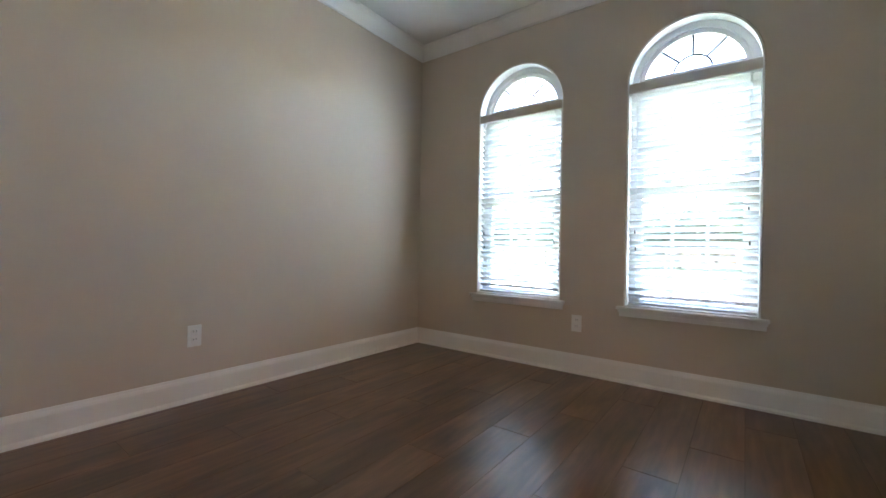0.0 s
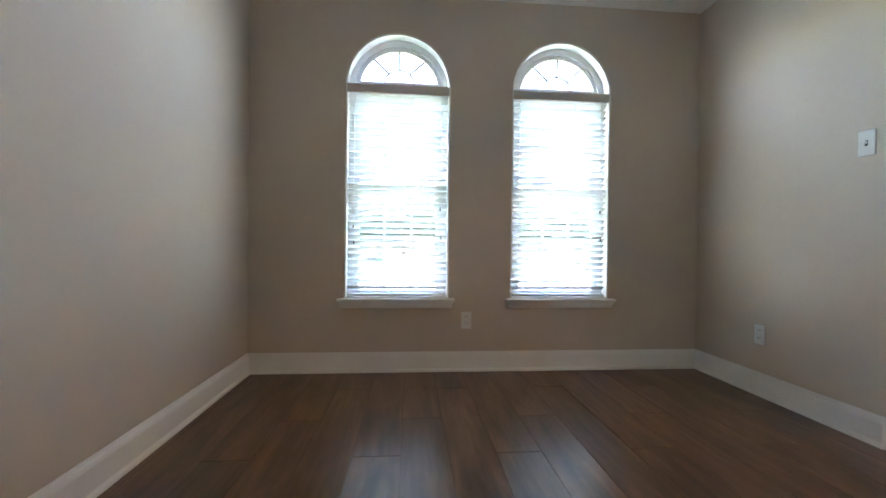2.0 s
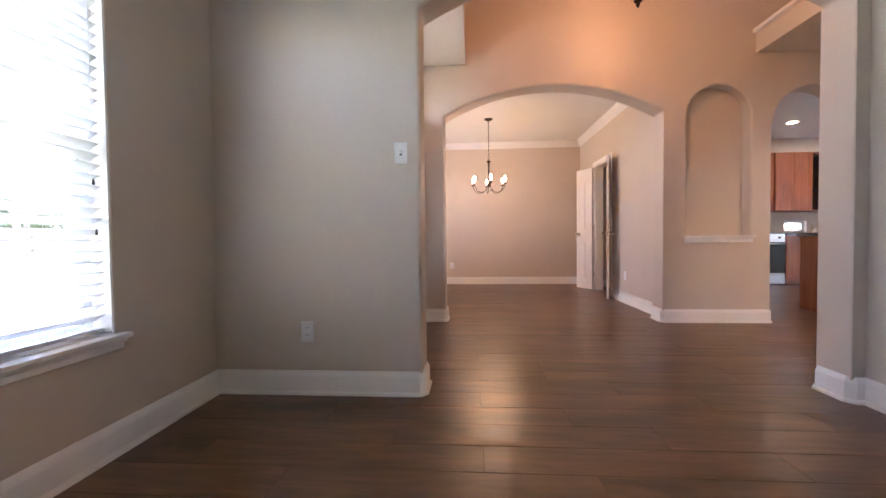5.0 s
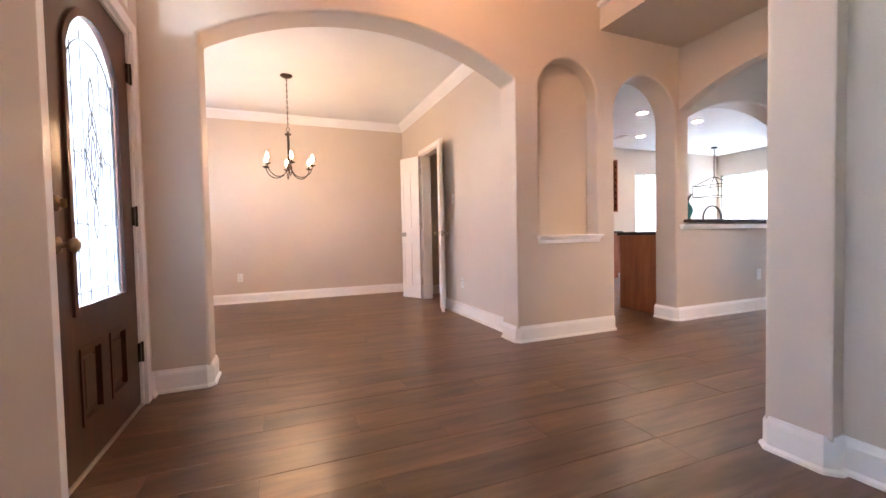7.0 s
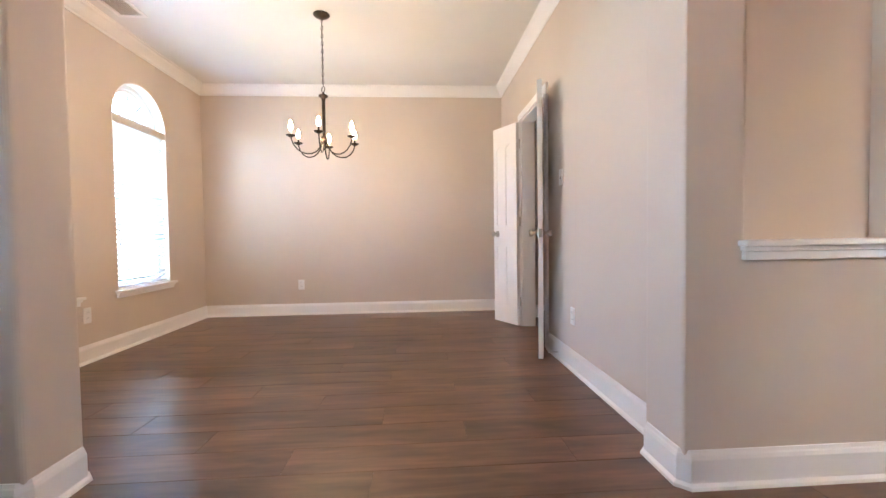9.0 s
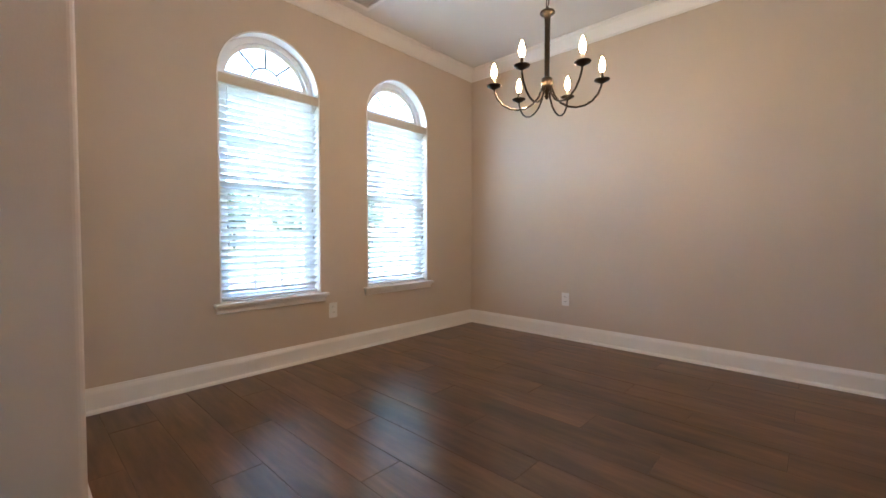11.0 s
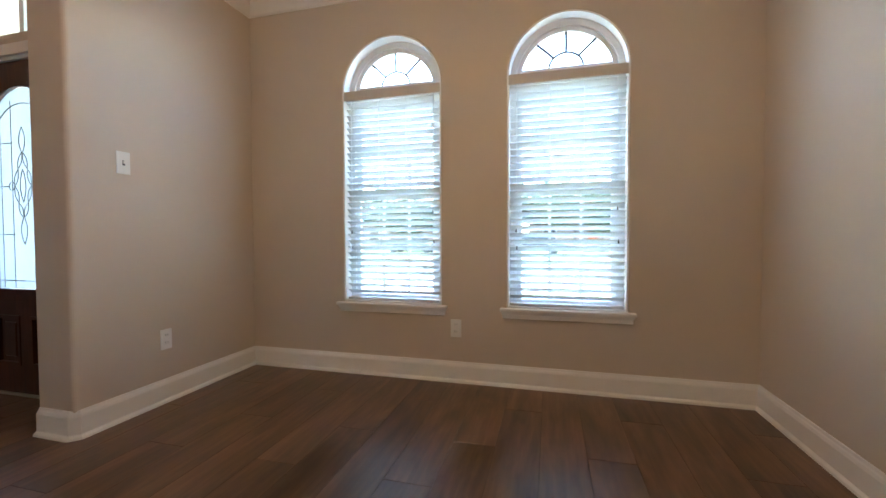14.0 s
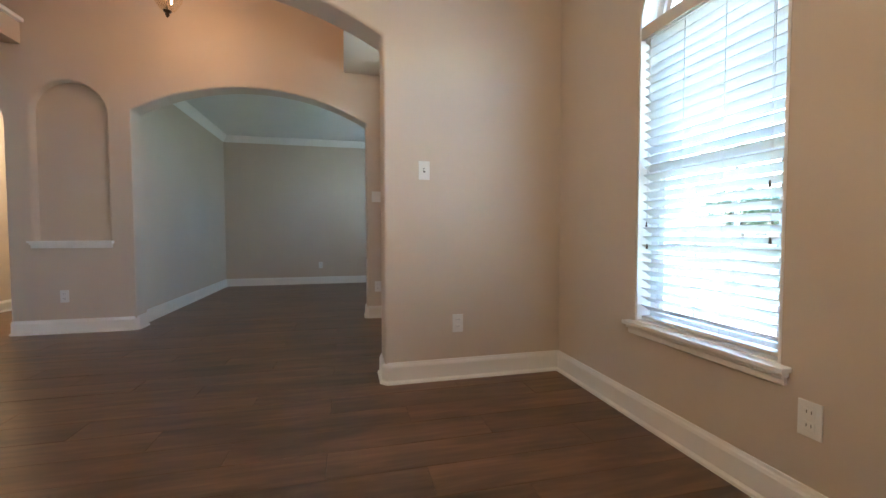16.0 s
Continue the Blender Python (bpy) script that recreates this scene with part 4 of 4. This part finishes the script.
ct = thing("countertop", "dark granite counter behind the pass-through", "countertop")
part("slab", boxed(XB2 + 0.003, 3.80, -4.12, -2.08, 0.862, 0.90, bevel=0.005), GRANITE, ct)
fa = thing("kitchen_faucet", "dark gooseneck kitchen faucet behind the ledge", "faucet", (3.31, -2.90, 0.90))
part("base", lathe(bmesh.new(), [(0.028, 0), (0.026, 0.03), (0.014, 0.045)], 14), BRONZE, fa)
pts = [(0, 0, 0.03), (0, 0, 0.15)] + [(0, -0.155 + 0.155 * math.cos(a), 0.15 + 0.135 * math.sin(a)) for a in [math.pi * k / 12 for k in range(1, 13)]] + [(0, -0.31, 0.11)]
part("spout", tube(bmesh.new(), pts, 0.011, 10), BRONZE, fa)
part("lever", tube(bmesh.new(), [(0.01, 0, 0.05), (0.07, 0, 0.085)], 0.006, 8), BRONZE, fa)
va = thing("vase", "dark teal glazed vase on the granite ledge", "vase", (3.08, -2.325, 1.015))
part("body", lathe(bmesh.new(), [(0.030, 0), (0.028, 0.02), (0.050, 0.07), (0.054, 0.11), (0.038, 0.15), (0.022, 0.165), (0.026, 0.185)], 18), CERAMIC, va)
bm = bmesh.new()
for k in range(7):
    a = k * 0.9
    tube(bm, [(0, 0, 0.17), (0.018 * math.cos(a), 0.018 * math.sin(a), 0.22), (0.04 * math.cos(a), 0.04 * math.sin(a), 0.25 + 0.015 * (k % 3))], 0.007, 5)
part("stopper", bm, BRONZE, va, "dark leafy stopper")
for y, h in ((-4.045, 0.21), (-4.125, 0.235)):
    lo = thing("wood_candle_holder", "grey weathered wood candle holder on the ledge", "candle holder", (3.08, y, 1.015), group="candle holders")
    part("post", lathe(bmesh.new(), [(0.036, 0), (0.034, 0.02), (0.031, h * 0.5), (0.035, h - 0.01), (0.030, h)], 12), DRIFT, lo)
kp = thing("kitchen_pendant", "black open cube pendant lamp over the breakfast area", "pendant lamp", (6.05, -7.15, 0))
part("rod", tube(bmesh.new(), [(0, 0, 2.699), (0, 0, 2.06)], 0.009, 8), BRONZE, kp)
part("canopy", lathe(bmesh.new(), [(0.06, 2.67), (0.06, 2.6995)], 16), BRONZE, kp)
for z in (1.63, 1.87):
    for a in range(4):
        c = [(-0.28, -0.28), (0.28, -0.28), (0.28, 0.28), (-0.28, 0.28)]
        part("frame_bar", tube(bmesh.new(), [(*c[a], z), (*c[(a + 1) % 4], z)], 0.009, 6), BRONZE, kp)
for sx in (-1, 1):
    for sy in (-1, 1):
        part("frame_bar", tube(bmesh.new(), [(sx * 0.28, sy * 0.28, 1.63), (sx * 0.28, sy * 0.28, 1.87), (0, 0, 2.06)], 0.009, 6), BRONZE, kp)
        part("candle", lathe(bmesh.new(), [(0.012, 1.62), (0.012, 1.74)], 10, (sx * 0.05, sy * 0.05, 0)), CANDLE, kp)
for x, y in ((4.69, -3.51), (5.83, -4.75), (4.75, -4.80), (5.63, -3.38)):
    c = thing("recessed_light", "round recessed ceiling light, switched on", "ceiling light", (x, y, 2.70), group="recessed lights")
    part("trim_ring", lathe(bmesh.new(), [(0.095, -0.0008), (0.095, -0.006), (0.070, -0.008), (0.066, -0.0008)], 24, cap=False), TRIM, c)
    part("lens", lathe(bmesh.new(), [(0.066, -0.003), (0.066, -0.001)], 24), CANGLOW, c, "glowing lens")
hl = thing("hall_light", "round ceiling lamp lighting the side hall", "ceiling light", (0.2, -1.6, 2.60))
part("base", lathe(bmesh.new(), [(0.14, -0.02), (0.14, -0.0008)], 24), BRONZE, hl)
part("bowl", lathe(bmesh.new(), [(0.03, -0.10), (0.09, -0.075), (0.125, -0.022)], 24), CANGLOW, hl, "glowing glass bowl")


# ---- outside ----
def noise_ground(name, color, amount, scale):
    return mottled(material(name, color, 0.9), color, amount, scale)


LAWN = noise_ground("lawn", (0.10, 0.125, 0.055), 0.4, 1.4)
CONCRETE = noise_ground("concrete", (0.42, 0.40, 0.37), 0.12, 2.0)
ASPHALT = noise_ground("asphalt", (0.06, 0.06, 0.06), 0.2, 5.0)
BRICK = noise_ground("far_brick", (0.32, 0.24, 0.20), 0.25, 9.0)
SHINGLE = noise_ground("shingle", (0.10, 0.09, 0.085), 0.25, 6.0)
LEAF = noise_ground("leaf", (0.060, 0.080, 0.045), 0.45, 3.0)
BARK = noise_ground("bark", (0.10, 0.075, 0.055), 0.3, 10.0)
FARGLASS = material("far_glass", (0.03, 0.035, 0.04), 0.08)
CARPAINT = material("car_paint", (0.05, 0.055, 0.065), 0.2, 0.4)
RUBBER = material("rubber", (0.02, 0.02, 0.02), 0.8)
REDLENS = material("red_lens", (0.35, 0.02, 0.02), 0.2)

structure("ground", boxed(-400, 400, -400, 400, -0.62, -0.32), LAWN, "mown lawn round the house")
structure("pavement_walk", boxed(1.2, 2.9, YN + 0.95, 13.2, -0.318, -0.27), CONCRETE, "pale concrete front walk")
structure("pavement_drive", boxed(6.9, 13.0, YN - 4, 13.2, -0.318, -0.265), CONCRETE, "pale concrete drive")
# Unseen slab, added to keep light bounced into the back rooms neutral.
structure("pavement_patio", boxed(X0 - 0.5, XE + 1.5, YL - 6.0, YL - 0.16, -0.318, -0.05), CONCRETE, "unseen pale concrete slab added to bounce neutral daylight")
structure("pavement_porch", boxed(XA2, XB, YF + 0.20, YN + 0.95, -0.318, -0.02), CONCRETE, "concrete porch slab")
structure("pavement_side", boxed(-80, 80, 11.4, 12.8, -0.317, -0.268), CONCRETE, "concrete side walk")
structure("road", boxed(-80, 80, 14.0, 21.5, -0.318, -0.30), ASPHALT, "grey asphalt street")
structure("foundation", boxed(X0 - 0.15, XE + 0.15, YB - 0.15, YN + 0.16, -0.318, -0.012), CONCRETE, "concrete slab under the house")


def far_house(x, y, w, d, h, label):
    hs = thing("house", label, "house", (x, y, -0.32), group="houses across the street")
    part("wall", boxed(-w / 2, w / 2, 0, d, 0, h), BRICK, hs)
    bm = bmesh.new()
    e = 0.6
    c = [bm.verts.new(p) for p in ((-w / 2 - e, -e, h), (w / 2 + e, -e, h), (w / 2 + e, d + e, h), (-w / 2 - e, d + e, h))]
    r = [bm.verts.new((-w / 2 + d * 0.45, d / 2, h + d * 0.32)), bm.verts.new((w / 2 - d * 0.45, d / 2, h + d * 0.32))]
    for f in ((c[0], c[1], r[1], r[0]), (c[2], c[3], r[0], r[1]), (c[1], c[2], r[1]), (c[3], c[0], r[0]), (c[3], c[2], c[1], c[0])):
        bm.faces.new(f)
    part("roof", bm, SHINGLE, hs)
    for k in range(4):
        u = -w / 2 + w * (k + 0.5) / 4
        if k == 1:
            part("door", boxed(u - 0.5, u + 0.5, -0.03, 0.001, 0.1, 2.2), CABINET, hs)
        else:
            wd = part("window", slab([rect(u - 0.75, u + 0.75, 0.8, 2.2), rect(u - 0.66, u + 0.66, 0.89, 2.11)], "y", -0.05, -0.001), TRIM, hs)
            part("pane", boxed(u - 0.67, u + 0.67, -0.03, -0.01, 0.88, 2.12), FARGLASS, wd)
    return hs


far_house(-9, 46, 17, 10, 2.9, "brown brick single-storey house with a grey hip roof")
far_house(12, 47, 18, 10, 3.0, "brown brick single-storey house with a grey hip roof")
far_house(-32, 47, 18, 10, 3.0, "brown brick single-storey house with a grey hip roof")


def tree(x, y, h, r, seed):
    """A tapered trunk with limbs and a loose crown of small leaf clumps."""
    rng = random.Random(seed)
    t = thing("tree", "broad leafy green street tree", "tree", (x, y, -0.32), group="street trees")
    bm = tube(bmesh.new(), [(0, 0, 0), (0.05, 0, h * 0.25), (0, 0.06, h * 0.45)], 0.16, 8)
    for k in range(6):
        a = k * 1.05 + rng.random() * 0.4
        tube(bm, [(0, 0, h * 0.32), (r * 0.4 * math.cos(a), r * 0.4 * math.sin(a), h * 0.52), (r * 0.75 * math.cos(a), r * 0.75 * math.sin(a), h * (0.62 + 0.2 * rng.random()))], 0.06, 6)
    part("trunk", bm, BARK, t)
    verts, faces = [], []
    for k in range(2600):
        while True:
            p = Vector((rng.uniform(-1, 1), rng.uniform(-1, 1), rng.uniform(-1, 1)))
            if 0.25 < p.length < 1 and noise.noise(p * 2.3 + Vector((seed, 0, 0))) > -0.18:
                break
        c = Vector((p.x * r, p.y * r, h * 0.66 + p.z * h * 0.34))
        n = Vector((rng.gauss(0, 1), rng.gauss(0, 1), rng.gauss(0, 1))).normalized()
        s = n.orthogonal().normalized() * rng.uniform(0.14, 0.28)
        u = n.cross(s).normalized() * rng.uniform(0.08, 0.16)
        i = len(verts)
        verts += [c - s, c + u, c + s, c - u]
        faces.append((i, i + 1, i + 2, i + 3))
    me = bpy.data.meshes.new("crown")
    me.from_pydata(verts, [], faces)
    me.materials.append(LEAF)
    cr = new("crown", me)
    cr.parent = t
    return t


BELT = [(-27.0, 41.0, 6.0, 31), (-21.5, 38.5, 5.2, 33), (-11.0, 41.0, 6.8, 35), (-7.5, 36.0, 4.7, 37), (-1.8, 42.0, 7.4, 39), (5.0, 41.0, 7.2, 41),
        (7.4, 37.5, 6.0, 43), (12.3, 38.0, 5.3, 45), (17.5, 41.0, 6.1, 47), (25.0, 40.0, 5.9, 49), (29.5, 38.0, 5.3, 51)]
for tx, ty, th, ts in BELT:
    tree(tx, ty, th, th * 0.58, ts)
for tx, ty, th, ts in ((9.5, 36.5, 4.9, 5), (1.2, 38.0, 5.4, 8), (-15.0, 37.0, 5.2, 11), (21.0, 36.0, 4.8, 14), (-4.2, 39.0, 4.6, 21), (14.5, 40.0, 5.5, 27)):
    tree(tx, ty, th, th * 0.5, ts)


def parked_car(x, y, turn, label, paint):
    c = thing("parked_car", label, "car", (x, y, -0.30), turn)
    body = [(-2.2, 0.35), (-2.2, 0.75), (-1.9, 0.92), (-1.2, 0.98), (-0.55, 1.42), (0.9, 1.44), (1.6, 1.05), (2.15, 0.98), (2.25, 0.6), (2.2, 0.35)]
    bm = slab([body], "y", -0.85, 0.85)
    part("body", bm, paint, c)
    for s in (-1, 1):
        y0, y1 = sorted((s * 0.851, s * 0.862))
        part("side_window", slab([[(-0.98, 1.0), (-0.5, 1.36), (0.15, 1.38), (0.15, 1.0)]], "y", y0, y1), FARGLASS, c)
        part("side_window", slab([[(0.22, 1.0), (0.22, 1.38), (0.85, 1.37), (1.35, 1.05)]], "y", y0, y1), FARGLASS, c)
        part("tail_light", boxed(2.12, 2.262, *sorted((s * 0.55, s * 0.855)), 0.72, 0.9), REDLENS, c)
        for wx in (-1.4, 1.4):
            bm = lathe(bmesh.new(), [(0.20, -0.11), (0.31, -0.11), (0.33, -0.08), (0.33, 0.08), (0.31, 0.11), (0.20, 0.11)], 20)
            bm.transform(pose(wx, s * 0.78, 0.33, 90, 0, 0))
            wh = part("wheel", bm, RUBBER, c)
            bm = lathe(bmesh.new(), [(0.20, -0.09), (0.05, -0.115), (0.05, 0.115), (0.20, 0.09)], 16)
            bm.transform(pose(wx, s * 0.78, 0.33, 90, 0, 0))
            part("rim", bm, STEEL, wh)
    return c


parked_car(4.2, 31.0, 0, "dark blue sedan parked at the kerb", CARPAINT)
parked_car(-5.5, 32.0, 180, "dark blue sedan parked at the far kerb", CARPAINT)

# ---- floor ----
structure("floor_base", boxed(X0, XE, YL, YF + 0.1, -0.010, -0.0015), GROUT, "dark grout bed under the plank floor")
structure("floor_base_nook", boxed(XN, XE, YB, YL, -0.010, -0.0015), GROUT, "dark grout bed under the plank floor")
structure("floor_base_north_sitting", boxed(X0, XA, YF + 0.1, YN, -0.010, -0.0015), GROUT, "dark grout bed under the plank floor")
structure("floor_base_north_dining", boxed(XB2, X1, YF + 0.1, YN, -0.010, -0.0015), GROUT, "dark grout bed under the plank floor")
floor = new("floor")
tagged(floor, "dark brown wood-look plank floor with thin grout joints", "floor", kind="structure")
PW, PL, PX = 0.198, 1.18, -1.400


def plank_mesh(w, l):
    g = 0.0011
    return boxed(g, w - g, g, l - g, -0.0095, 0.0, bevel=0.0007)


shared = mesh_of("plank", plank_mesh(PW, PL), PLANK)
rest = bmesh.new()
k0, k1 = math.floor((X0 - PX) / PW), math.ceil((XE - PX) / PW)
made = 0
for k in range(k0, k1):
    x = PX + k * PW
    first = (2.16, 2.52, 1.76)[(k if k < 14 else k - 1) % 3]
    low = YB if max(x, X0) > XN - 0.1 else YL
    j0 = math.floor((low - first) / PL)
    for j in range(j0, 3):
        a, b = first + j * PL, first + (j + 1) * PL
        xa, xb = max(x, X0), min(x + PW, XE)
        top = YN
        if xa > XA2 and xb < XB:
            top = YF + 0.19
        ya, yb = max(a, low), min(b, top)
        if yb - ya < 0.02 or xb - xa < 0.02:
            continue
        near = yb > -1.3 and xa < X1
        whole = xb - xa > PW - 1e-6 and yb - ya > PL - 1e-6
        if near and made < 300:
            made += 1
            if whole:
                piece("plank", shared, floor, pose(xa, ya, random.uniform(-0.0003, 0.0003), random.uniform(-0.03, 0.03), random.uniform(-0.12, 0.12), 0))
            else:
                p = part("plank", plank_mesh(xb - xa, yb - ya), PLANK, floor)
                p.matrix_local = pose(xa, ya, 0)
        else:
            n0 = len(rest.verts)
            g = 0.0016
            vs = [rest.verts.new((u, v, z)) for z in (-0.0095, 0.0) for u, v in ((xa + g, ya + g), (xb - g, ya + g), (xb - g, yb - g), (xa + g, yb - g))]
            for f in ((4, 5, 6, 7), (0, 1, 5, 4), (1, 2, 6, 5), (2, 3, 7, 6), (3, 0, 4, 7)):
                rest.faces.new([vs[i] for i in f])
far = part("planks", rest, PLANK_REST, floor)
far["kind"] = "stuff"
